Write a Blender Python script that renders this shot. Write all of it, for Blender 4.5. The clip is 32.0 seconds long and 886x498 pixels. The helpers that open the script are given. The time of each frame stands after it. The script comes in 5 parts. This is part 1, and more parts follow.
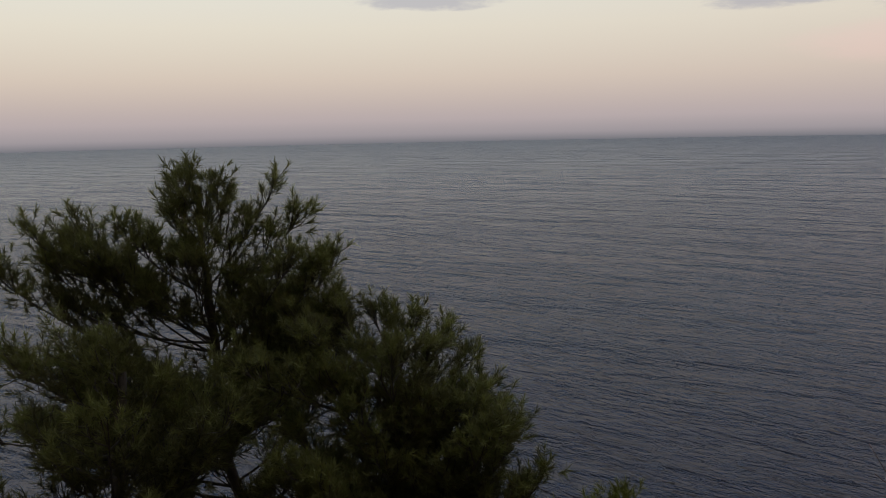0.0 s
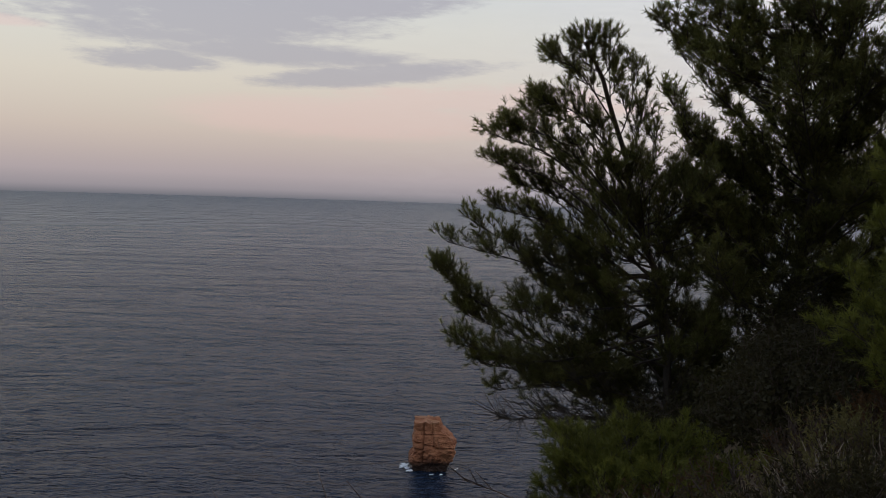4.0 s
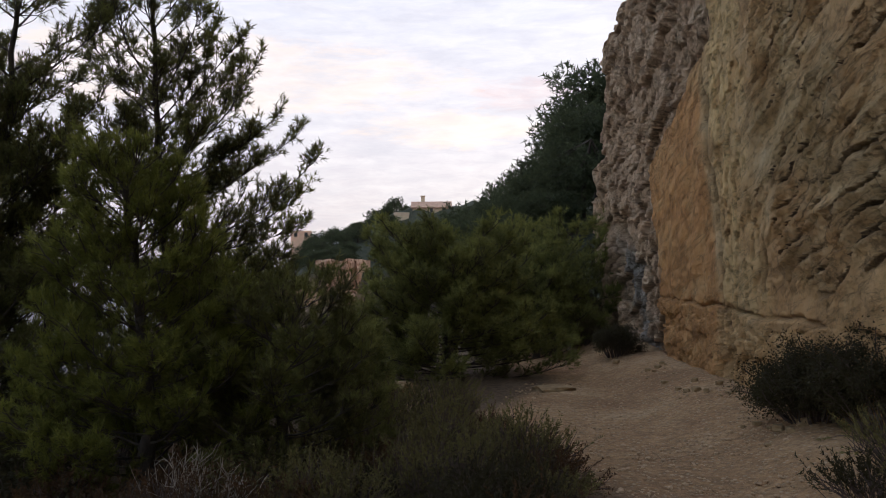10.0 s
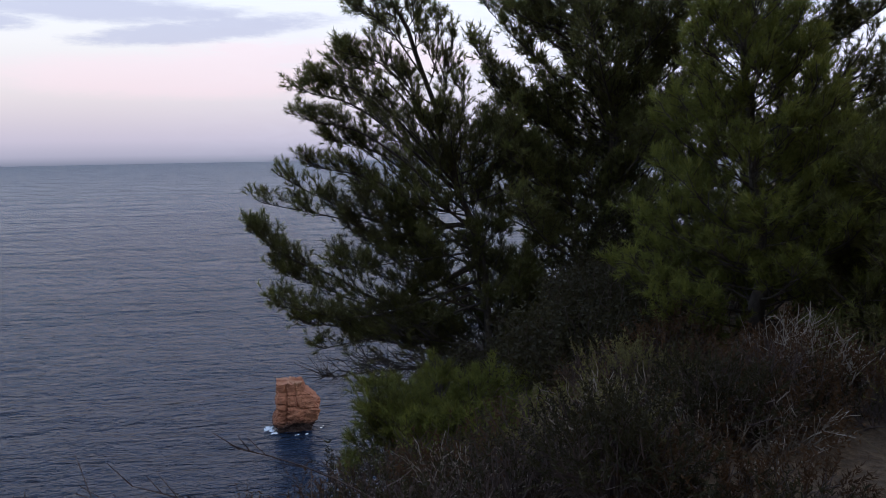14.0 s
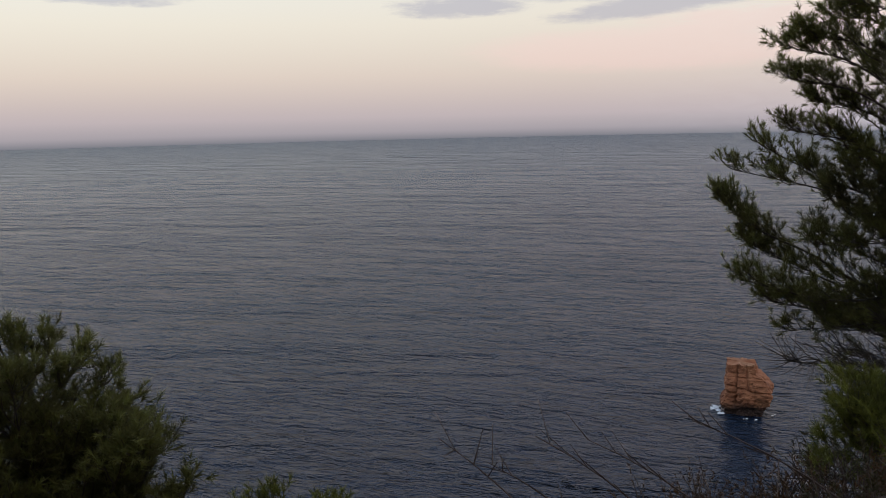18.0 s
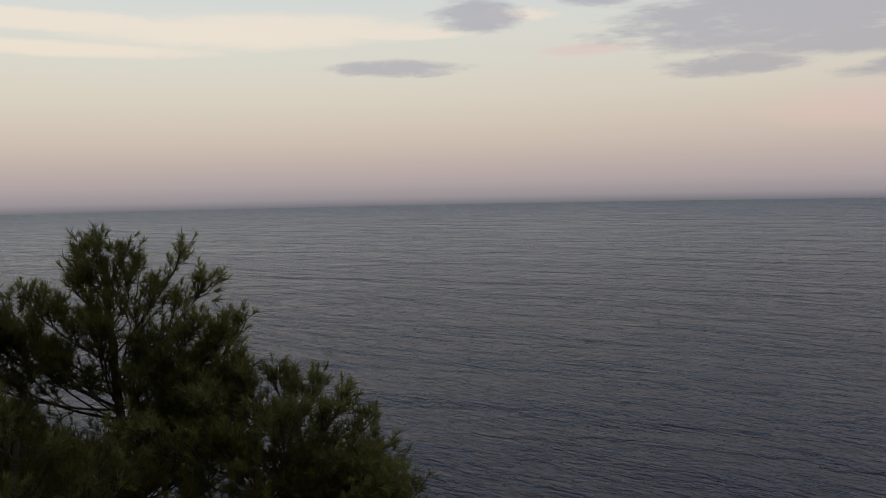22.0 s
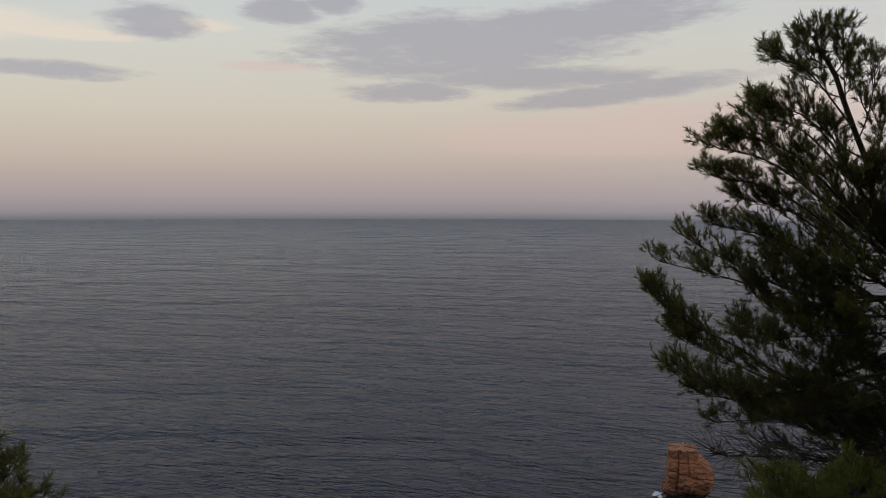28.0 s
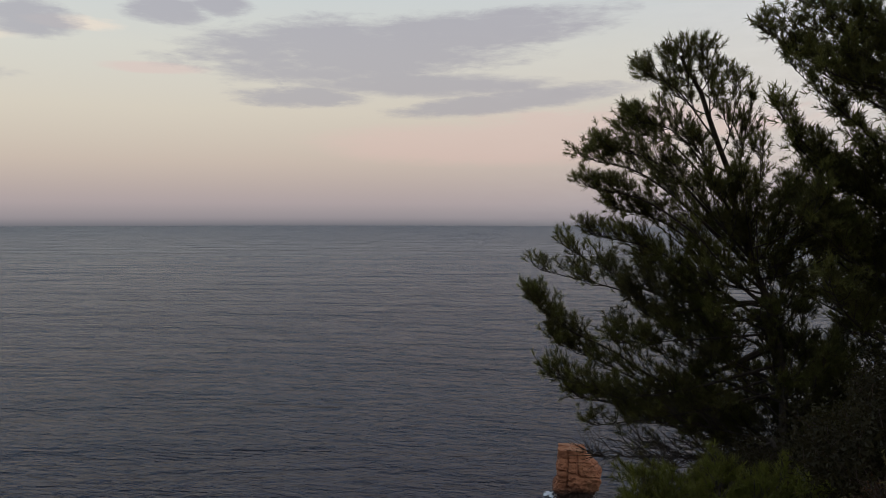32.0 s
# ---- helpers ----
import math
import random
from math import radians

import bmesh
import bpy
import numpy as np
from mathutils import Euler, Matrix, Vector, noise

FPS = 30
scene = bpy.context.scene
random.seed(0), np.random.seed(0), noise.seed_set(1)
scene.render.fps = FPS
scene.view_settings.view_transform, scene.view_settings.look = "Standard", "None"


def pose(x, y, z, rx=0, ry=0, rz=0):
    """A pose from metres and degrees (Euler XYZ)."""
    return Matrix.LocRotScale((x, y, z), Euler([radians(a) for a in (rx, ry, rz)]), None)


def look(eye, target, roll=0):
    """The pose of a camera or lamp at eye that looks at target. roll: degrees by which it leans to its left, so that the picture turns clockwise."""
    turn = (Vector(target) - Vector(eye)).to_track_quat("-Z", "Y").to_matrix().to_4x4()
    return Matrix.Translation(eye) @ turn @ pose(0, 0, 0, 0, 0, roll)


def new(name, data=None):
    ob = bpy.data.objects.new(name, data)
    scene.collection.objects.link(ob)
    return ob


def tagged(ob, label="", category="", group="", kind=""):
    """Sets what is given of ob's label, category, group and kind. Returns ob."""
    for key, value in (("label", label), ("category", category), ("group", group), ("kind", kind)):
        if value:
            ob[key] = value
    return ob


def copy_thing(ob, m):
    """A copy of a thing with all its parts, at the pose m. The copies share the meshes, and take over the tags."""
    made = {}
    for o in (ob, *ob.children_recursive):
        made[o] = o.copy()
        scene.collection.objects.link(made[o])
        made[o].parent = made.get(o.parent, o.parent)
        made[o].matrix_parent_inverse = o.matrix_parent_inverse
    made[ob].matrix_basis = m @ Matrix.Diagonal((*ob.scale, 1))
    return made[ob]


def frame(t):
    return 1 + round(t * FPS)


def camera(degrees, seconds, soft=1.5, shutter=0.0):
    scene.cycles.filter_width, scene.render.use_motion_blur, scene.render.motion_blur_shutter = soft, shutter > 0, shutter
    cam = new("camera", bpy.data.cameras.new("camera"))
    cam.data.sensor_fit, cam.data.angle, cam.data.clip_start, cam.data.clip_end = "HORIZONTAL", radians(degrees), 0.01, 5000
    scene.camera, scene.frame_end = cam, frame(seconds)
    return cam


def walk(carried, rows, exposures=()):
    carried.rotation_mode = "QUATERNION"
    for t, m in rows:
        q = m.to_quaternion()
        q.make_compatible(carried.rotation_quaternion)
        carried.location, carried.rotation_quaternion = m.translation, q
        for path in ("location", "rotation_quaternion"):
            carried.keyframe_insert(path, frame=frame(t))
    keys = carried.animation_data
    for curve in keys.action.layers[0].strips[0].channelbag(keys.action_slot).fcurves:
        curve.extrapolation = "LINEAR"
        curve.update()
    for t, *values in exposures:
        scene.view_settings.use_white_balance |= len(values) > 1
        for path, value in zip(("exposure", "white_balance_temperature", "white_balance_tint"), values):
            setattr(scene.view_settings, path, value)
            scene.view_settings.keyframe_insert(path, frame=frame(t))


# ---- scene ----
cam = camera(56.994, 32.0, soft=0.65)
PATH = [
    (0.0, pose(-0.371, 0.367, 64.909, 81.53, 1.20, -0.44)),
    (0.5, pose(-0.308, 0.356, 64.912, 81.76, 0.76, -3.76)),
    (1.0, pose(-0.326, 0.363, 64.934, 82.71, 0.68, -7.52)),
    (1.5, pose(-0.423, 0.302, 64.956, 83.99, 0.31, -11.79)),
    (2.0, pose(-0.481, 0.255, 64.980, 84.83, -0.12, -16.83)),
    (2.5, pose(-0.451, 0.281, 64.961, 84.90, -0.48, -22.52)),
    (3.0, pose(-0.426, 0.269, 64.973, 84.82, -0.76, -29.58)),
    (3.5, pose(-0.387, 0.226, 64.990, 85.50, -1.75, -36.28)),
    (5.5, pose(-0.142, -0.029, 65.013, 85.99, -0.19, -55.63)),
    (6.0, pose(-0.090, -0.078, 65.022, 87.47, -0.12, -59.94)),
    (6.5, pose(-0.077, -0.018, 65.020, 89.13, 0.02, -65.90)),
    (7.0, pose(-0.053, -0.012, 65.046, 90.00, -0.98, -70.89)),
    (7.5, pose(-0.065, -0.016, 65.030, 90.94, -0.86, -74.59)),
    (8.0, pose(-0.077, -0.033, 65.043, 91.78, -0.65, -79.25)),
    (8.5, pose(-0.062, -0.071, 65.035, 92.53, -0.47, -84.77)),
    (9.0, pose(-0.047, -0.114, 65.034, 92.64, -0.17, -88.94)),
    (9.5, pose(-0.037, -0.132, 65.032, 92.58, 0.17, -91.59)),
    (10.0, pose(-0.044, -0.140, 65.030, 92.15, 0.50, -93.42)),
    (10.5, pose(-0.015, -0.153, 65.016, 90.43, 0.76, -94.14)),
    (11.0, pose(0.011, -0.134, 65.011, 88.58, 1.23, -90.48)),
    (11.5, pose(0.060, -0.131, 65.016, 87.83, 1.83, -81.84)),
    (12.0, pose(0.094, -0.123, 65.047, 86.82, 1.38, -73.11)),
    (12.5, pose(0.122, -0.136, 65.037, 85.97, 1.64, -66.43)),
    (13.0, pose(0.095, -0.119, 65.029, 85.33, 1.40, -62.18)),
    (13.5, pose(0.011, -0.109, 65.026, 84.16, 1.51, -58.08)),
    (14.0, pose(-0.023, -0.096, 65.015, 82.70, 0.81, -52.61)),
    (14.5, pose(0.042, -0.115, 65.007, 81.30, 0.10, -46.01)),
    (15.0, pose(0.123, -0.141, 64.999, 80.46, -0.29, -41.58)),
    (15.5, pose(0.141, -0.140, 64.984, 80.15, -0.69, -37.41)),
    (17.5, pose(0.096, -0.003, 64.929, 81.15, 1.21, -23.11)),
    (18.0, pose(0.054, 0.099, 64.937, 81.29, 1.32, -21.10)),
    (18.5, pose(0.050, 0.074, 64.973, 81.73, 1.25, -18.41)),
    (19.0, pose(0.115, 0.141, 64.954, 82.30, 1.35, -15.95)),
    (19.5, pose(0.125, 0.057, 65.001, 82.59, 1.11, -14.68)),
    (20.0, pose(0.167, 0.182, 64.961, 82.94, 1.22, -13.23)),
    (20.5, pose(0.120, 0.066, 64.997, 83.34, 1.46, -11.03)),
    (21.0, pose(0.124, 0.109, 64.964, 84.14, 1.45, -8.41)),
    (21.5, pose(0.121, 0.050, 64.983, 85.29, 1.13, -5.40)),
    (22.0, pose(0.132, 0.085, 64.970, 85.90, 1.15, -2.85)),
    (22.5, pose(0.086, -0.010, 65.005, 85.89, 0.83, -1.35)),
    (23.0, pose(0.046, 0.023, 65.012, 85.89, 0.81, -0.58)),
    (23.5, pose(0.099, 0.052, 65.001, 86.28, 0.50, -1.22)),
    (24.0, pose(0.096, 0.031, 65.014, 86.83, -0.19, -5.63)),
    (24.5, pose(0.132, 0.039, 64.995, 86.96, -0.44, -9.69)),
    (25.0, pose(0.155, 0.075, 65.001, 87.07, -0.60, -12.45)),
    (25.5, pose(0.127, 0.023, 65.044, 87.29, -0.62, -14.85)),
    (27.5, pose(0.171, 0.027, 65.011, 87.09, -0.16, -23.21)),
    (28.0, pose(0.188, 0.067, 64.996, 86.92, -0.12, -24.80)),
    (28.5, pose(0.181, 0.012, 65.022, 86.85, -0.02, -26.71)),
    (29.0, pose(0.164, 0.026, 64.985, 86.88, -0.24, -28.21)),
    (29.5, pose(0.153, 0.031, 64.966, 86.96, -0.30, -29.51)),
    (30.0, pose(0.167, -0.003, 64.988, 87.12, -0.38, -30.32)),
    (30.5, pose(0.198, -0.023, 65.021, 87.21, -0.38, -30.83)),
    (31.0, pose(0.250, 0.028, 65.030, 87.23, -0.36, -30.84)),
    (31.5, pose(0.271, 0.018, 65.039, 87.27, -0.23, -31.12)),
    (32.0, pose(0.241, -0.002, 65.042, 87.37, -0.14, -32.28)),
]
walk(cam, PATH, exposures=[(0.0, 0.05, 6500, 10), (3.5, -0.08, 6450, 10), (5.5, 0.15, 6100, 14), (7.5, 0.0, 6350, 14), (8.4, 0.04, 6450, 14), (9.2, 0.22, 6450, 14), (10.2, 0.4, 6250, 14), (11, 0.75, 6100, 14), (12, 0.45, 5400, 18), (13.0, 0.48, 5350, 18), (14.0, 0.52, 5450, 14), (15.0, 0.62, 5650, 10), (15.5, 0.6, 5700, 10), (18.0, 0.25, 6350, 10), (19.0, 0.08, 6400, 10), (23.0, -0.1, 6500, 10), (28.0, -0.2, 6500, 10), (32.0, -0.12, 6500, 10)])

# ---- world: dusk sky with a hazy horizon and grey cloud banks ----
EYE = Vector((0.0, 0.0, 65.0))


def at(az, el, d):
    """The place d metres from the viewpoint towards a heading (degrees, left of north) and a height angle."""
    a, e = radians(az), radians(el)
    return EYE + Vector((-math.sin(a) * math.cos(e), math.cos(a) * math.cos(e), math.sin(e))) * d


world = bpy.data.worlds.new("dusk_sky")
scene.world = world
world.use_nodes = True
WT = world.node_tree
for n in list(WT.nodes):
    WT.nodes.remove(n)


def node(tree, kind, **values):
    n = tree.nodes.new(kind)
    for key, value in values.items():
        if key in n.inputs:
            n.inputs[key].default_value = value
    return n


def calc(tree, op, a, b=None, c=None):
    n = tree.nodes.new("ShaderNodeMath")
    n.operation = op
    for i, v in enumerate((a, b, c)):
        if v is None:
            continue
        if isinstance(v, (int, float)):
            n.inputs[i].default_value = v
        else:
            tree.links.new(v, n.inputs[i])
    return n.outputs[0]


def ramp(tree, fac, stops, smooth=False):
    n = tree.nodes.new("ShaderNodeValToRGB")
    if smooth:
        n.color_ramp.interpolation = "EASE"
    while len(n.color_ramp.elements) < len(stops):
        n.color_ramp.elements.new(0.5)
    for e, (p, c) in zip(n.color_ramp.elements, stops):
        e.position = p
        e.color = (*c, 1) if len(c) == 3 else c
    tree.links.new(fac, n.inputs[0])
    return n.outputs[0]


def mix(tree, fac, a, b, blend="MIX"):
    n = tree.nodes.new("ShaderNodeMix")
    n.data_type, n.blend_type = "RGBA", blend
    for i, v in ((0, fac), (6, a), (7, b)):
        if isinstance(v, (int, float)):
            n.inputs[i].default_value = v
        elif isinstance(v, tuple):
            n.inputs[i].default_value = (*v, 1)
        else:
            tree.links.new(v, n.inputs[i])
    return n.outputs[2]


def grey(v):
    return (v, v, v)


def srgb(r, g, b):
    return tuple(((c / 255 + 0.055) / 1.055) ** 2.4 for c in (r, g, b))


def build_sky():
    t = WT
    co = t.nodes.new("ShaderNodeTexCoord").outputs["Generated"]
    sep = t.nodes.new("ShaderNodeSeparateXYZ")
    t.links.new(co, sep.inputs[0])
    x, y, z = sep.outputs
    el = calc(t, "MULTIPLY", calc(t, "ARCSINE", z), 57.29578)
    az = calc(t, "MULTIPLY", calc(t, "ARCTAN2", calc(t, "MULTIPLY", x, -1.0), y), 57.29578)
    # the clear gradient, from one degree under the horizon to thirty above
    e01 = calc(t, "DIVIDE", calc(t, "ADD", el, 1.0), 31.0)
    low = ramp(t, e01, [(0.0, srgb(*SKY[0])), (0.018, srgb(*SKY[1])), (0.05, srgb(*SKY[2])), (0.14, srgb(*SKY[3])),
                        (0.25, srgb(*SKY[4])), (0.38, srgb(*SKY[5])), (0.55, srgb(*SKY[6])), (1.0, srgb(*SKY[7]))])
    veil = ramp(t, e01, [(0.0, srgb(165, 160, 168)), (0.1, srgb(200, 192, 196)), (0.3, srgb(207, 201, 206)), (0.6, srgb(210, 209, 216)), (1.0, srgb(196, 200, 210))])
    turn = calc(t, "DIVIDE", calc(t, "ADD", az, 90.0), 60.0)
    inland = ramp(t, turn, [(0.0, grey(1)), (0.35, grey(0.85)), (0.75, grey(0.1)), (1.0, grey(0))])
    sky = mix(t, inland, low, veil)
    # clouds lie in flat bands: noise stretched along the heading warps the banks' edges
    flat = t.nodes.new("ShaderNodeCombineXYZ")
    t.links.new(calc(t, "MULTIPLY", az, 0.15), flat.inputs[0])
    t.links.new(calc(t, "MULTIPLY", el, 0.62), flat.inputs[1])
    puffs = node(t, "ShaderNodeTexNoise", Scale=1.3, Detail=8.0, Roughness=0.6)
    t.links.new(flat.outputs[0], puffs.inputs["Vector"])
    wisps = node(t, "ShaderNodeTexNoise", Scale=2.4, Detail=7.0, Roughness=0.64, Distortion=0.5)
    t.links.new(flat.outputs[0], wisps.inputs["Vector"])
    warp = calc(t, "SUBTRACT", puffs.outputs["Fac"], 0.5)
    warp2 = calc(t, "SUBTRACT", wisps.outputs["Fac"], 0.5)
    shreds = node(t, "ShaderNodeTexNoise", Scale=7.0, Detail=6.0, Roughness=0.6, Distortion=0.3)
    t.links.new(flat.outputs[0], shreds.inputs["Vector"])
    warp2 = calc(t, "ADD", warp2, calc(t, "MULTIPLY", calc(t, "SUBTRACT", shreds.outputs["Fac"], 0.5), 0.4))

    def bank(a, e, w, h, edge=2.4, rough=4.2, tilt=0.0):
        u = calc(t, "DIVIDE", calc(t, "SUBTRACT", az, a), w)
        v = calc(t, "DIVIDE", calc(t, "SUBTRACT", calc(t, "SUBTRACT", el, e), calc(t, "MULTIPLY", calc(t, "SUBTRACT", az, a), tilt)), h)
        d = calc(t, "ADD", calc(t, "MULTIPLY", u, u), calc(t, "MULTIPLY", v, v))
        d = calc(t, "ADD", d, calc(t, "MULTIPLY", warp, rough))
        d = calc(t, "ADD", d, calc(t, "MULTIPLY", warp2, rough * 0.8))
        n = t.nodes.new("ShaderNodeMapRange")
        n.interpolation_type = "SMOOTHSTEP"
        t.links.new(d, n.inputs[0])
        n.inputs[1].default_value, n.inputs[2].default_value = 0.55, 0.55 + edge
        n.inputs[3].default_value, n.inputs[4].default_value = 1.0, 0.0
        return n.outputs[0]

    def banks(rows):
        out = None
        for r in rows:
            m = bank(*r)
            out = m if out is None else calc(t, "MAXIMUM", out, m)
        return out

    grey_banks = banks(GREY_BANKS)
    pale_banks = banks(PALE_BANKS)
    pink_banks = banks(PINK_BANKS)
    sky = mix(t, calc(t, "MULTIPLY", pale_banks, 0.6), sky, srgb(*PALE))
    sky = mix(t, calc(t, "MULTIPLY", pink_banks, 0.55), sky, srgb(*PINK))
    sky = mix(t, calc(t, "MULTIPLY", grey_banks, 0.82), sky, srgb(*GREY))
    # broken high veil towards the land
    v2 = ramp(t, wisps.outputs["Fac"], [(0.35, grey(0)), (0.65, grey(1))])
    sky = mix(t, calc(t, "MULTIPLY", calc(t, "MULTIPLY", v2, inland), 0.5), sky, srgb(232, 228, 226))
    v3 = ramp(t, puffs.outputs["Fac"], [(0.45, grey(0)), (0.7, grey(1))])
    sky = mix(t, calc(t, "MULTIPLY", calc(t, "MULTIPLY", v3, inland), 0.5), sky, srgb(186, 184, 194))
    # the clear dusk air behind the cloud
    air = t.nodes.new("ShaderNodeTexSky")
    air.sky_type, air.sun_disc = "NISHITA", False
    air.sun_elevation, air.sun_rotation = radians(SUN_EL), radians(-SUN_AZ)
    air.dust_density = 3.0
    bg1 = node(t, "ShaderNodeBackground", Strength=SKY_STRENGTH)
    t.links.new(sky, bg1.inputs[0])
    bg2 = node(t, "ShaderNodeBackground", Strength=0.05)
    t.links.new(air.outputs[0], bg2.inputs[0])
    add = t.nodes.new("ShaderNodeAddShader")
    t.links.new(bg1.outputs[0], add.inputs[0])
    t.links.new(bg2.outputs[0], add.inputs[1])
    t.links.new(add.outputs[0], t.nodes.new("ShaderNodeOutputWorld").inputs[0])


SUN_AZ, SUN_EL = -150.0, 5.0
SKY_STRENGTH = 1.0
SKY = [(114, 115, 123), (154, 147, 152), (176, 164, 166), (196, 181, 174), (208, 197, 185), (210, 206, 197), (198, 205, 209), (172, 187, 208)]
PALE, PINK, GREY = (241, 219, 199), (216, 186, 182), (164, 158, 168)
# heading, height, half width, half height (degrees), softness
GREY_BANKS = [(0.0, 8.4, 3.4, 0.42), (-5.6, 11.8, 2.2, 0.8), (-13.8, 13.0, 1.9, 0.7), (-17.2, 13.5, 1.5, 0.5),
              (-26.5, 10.9, 8.8, 1.7, 2.0, 3.4, -0.05), (-34.0, 12.3, 8.2, 1.0, 2.0, 3.4, -0.08), (-22.5, 7.8, 3.4, 0.5, 2.4, 4.6),
              (-31.0, 8.7, 6.0, 0.6, 2.6, 3.2), (-37.5, 7.7, 6.2, 0.55, 2.4, 4.0, -0.09)]
PALE_BANKS = [(9.5, 10.8, 7.0, 0.7, 3.4, 3.0, -0.03), (22.0, 9.3, 6.0, 0.3, 3.4, 3.0), (23.0, 11.0, 7.0, 0.5, 2.0, 2.6), (0.5, 10.7, 4.0, 0.3, 2.2, 2.6), (-8.0, 11.8, 2.2, 0.35, 2.0), (-94.0, 10.5, 5.0, 1.0, 1.6), (-78.0, 14.0, 12.0, 2.0, 1.8)]
PINK_BANKS = [(-13.0, 9.3, 2.6, 0.28, 2.0, 2.0), (-40.0, 5.7, 5.0, 0.35, 2.0), (-35.5, 4.7, 8.5, 1.0, 2.6, 2.0), (-46.0, 6.0, 8.0, 0.9, 2.4), (-99.5, 12.6, 2.4, 0.9)]
build_sky()

sun = new("sun", bpy.data.lights.new("sun", "SUN"))
sun.data.energy, sun.data.angle, sun.data.color = 0.3, radians(60), (1.0, 0.93, 0.84)
sun.matrix_world = look(at(SUN_AZ, 50, 50), EYE)


# ---- materials ----
def material(name, rough=0.9):
    m = bpy.data.materials.new(name)
    m.use_nodes = True
    t = m.node_tree
    return m, t, t.nodes["Principled BSDF"], t.nodes.new("ShaderNodeTexCoord").outputs["Object"]


def noise_tex(t, co, scale, detail=5.0, rough=0.6, distort=0.0, stretch=None):
    if stretch:
        mp = t.nodes.new("ShaderNodeMapping")
        mp.vector_type = "TEXTURE"
        mp.inputs["Scale"].default_value = [1 / q for q in stretch[:3]]
        mp.inputs["Rotation"].default_value = (0, 0, radians(stretch[3] if len(stretch) > 3 else 0))
        t.links.new(co, mp.inputs["Vector"])
        co = mp.outputs[0]
    n = node(t, "ShaderNodeTexNoise", Scale=scale, Detail=detail, Roughness=rough, Distortion=distort)
    t.links.new(co, n.inputs["Vector"])
    return n.outputs["Fac"]


def bump(t, bsdf, height, strength=0.5, distance=0.02, under=None):
    n = node(t, "ShaderNodeBump", Strength=strength, Distance=distance)
    t.links.new(height, n.inputs["Height"])
    if under is not None:
        t.links.new(under, n.inputs["Normal"])
    if bsdf is not None:
        t.links.new(n.outputs[0], bsdf.inputs["Normal"])
    return n.outputs[0]


def attribute(t, name):
    n = t.nodes.new("ShaderNodeAttribute")
    n.attribute_name = name
    return n.outputs["Fac"]


def leafy(name, dark, light, rough=0.6, patch=1.6, each=0.45):
    """Foliage: each needle or leaf varies a little, and whole sprays vary over a metre or so."""
    m, t, b, co = material(name)
    isl = t.nodes.new("ShaderNodeNewGeometry").outputs["Random Per Island"]
    big = noise_tex(t, co, patch, 3.0)
    f = calc(t, "ADD", calc(t, "MULTIPLY", isl, each), calc(t, "MULTIPLY", calc(t, "SUBTRACT", big, 0.25), 1.1))
    # this year's shoots at the limbs' ends are brighter, top light put into their colour
    f = calc(t, "ADD", f, calc(t, "MULTIPLY", attribute(t, "young"), 0.42))
    c = ramp(t, f, [(0.15, dark), (0.9, light)])
    t.links.new(c, b.inputs["Base Color"])
    b.inputs["Roughness"].default_value = rough
    b.inputs["Specular IOR Level"].default_value = 0.25
    # thin leaves let some light through
    through_leaf = t.nodes.new("ShaderNodeBsdfTranslucent")
    t.links.new(c, through_leaf.inputs["Color"])
    both = node(t, "ShaderNodeMixShader", Fac=0.45)
    t.links.new(b.outputs[0], both.inputs[1])
    t.links.new(through_leaf.outputs[0], both.inputs[2])
    t.links.new(both.outputs[0], t.nodes["Material Output"].inputs["Surface"])
    return m


def woody(name, dark, light, scale=14.0):
    m, t, b, co = material(name)
    f = noise_tex(t, co, scale, 6.0, 0.7, 0.4, (1, 1, 0.25))
    t.links.new(ramp(t, f, [(0.3, dark), (0.7, light)]), b.inputs["Base Color"])
    b.inputs["Roughness"].default_value = 0.95
    bump(t, b, f, 0.8, 0.02)
    return m


M_NEEDLE = leafy("pine_needles", (0.05, 0.041, 0.02), (0.215, 0.218, 0.06), each=0.3)
M_NEEDLE_MID = leafy("olive_pine_needles", (0.075, 0.078, 0.028), (0.30, 0.31, 0.088), each=0.3)
M_NEEDLE_LIGHT = leafy("young_pine_needles", (0.058, 0.058, 0.014), (0.225, 0.232, 0.045))
M_NEEDLE_FAR = leafy("distant_pine_needles", (0.042, 0.054, 0.03), (0.11, 0.13, 0.062), patch=0.5)
M_LEAF = leafy("evergreen_shrub_leaves", (0.027, 0.022, 0.01), (0.085, 0.074, 0.03), each=0.25)
M_ROSEMARY = leafy("grey_green_shrub_leaves", (0.095, 0.082, 0.032), (0.31, 0.27, 0.10), each=0.25)
M_DRY_LEAF = leafy("withered_brown_leaves", (0.06, 0.033, 0.017), (0.18, 0.098, 0.042), each=0.25)
M_GRASS = leafy("dry_grass", (0.12, 0.09, 0.05), (0.28, 0.22, 0.12))
M_BARK = woody("pine_bark", (0.026, 0.02, 0.016), (0.085, 0.066, 0.052))
M_TWIG = woody("dead_twig", (0.16, 0.125, 0.095), (0.40, 0.34, 0.27), 30.0)
M_TWIG_DARK = woody("dark_twig", (0.05, 0.035, 0.03), (0.13, 0.09, 0.075), 30.0)


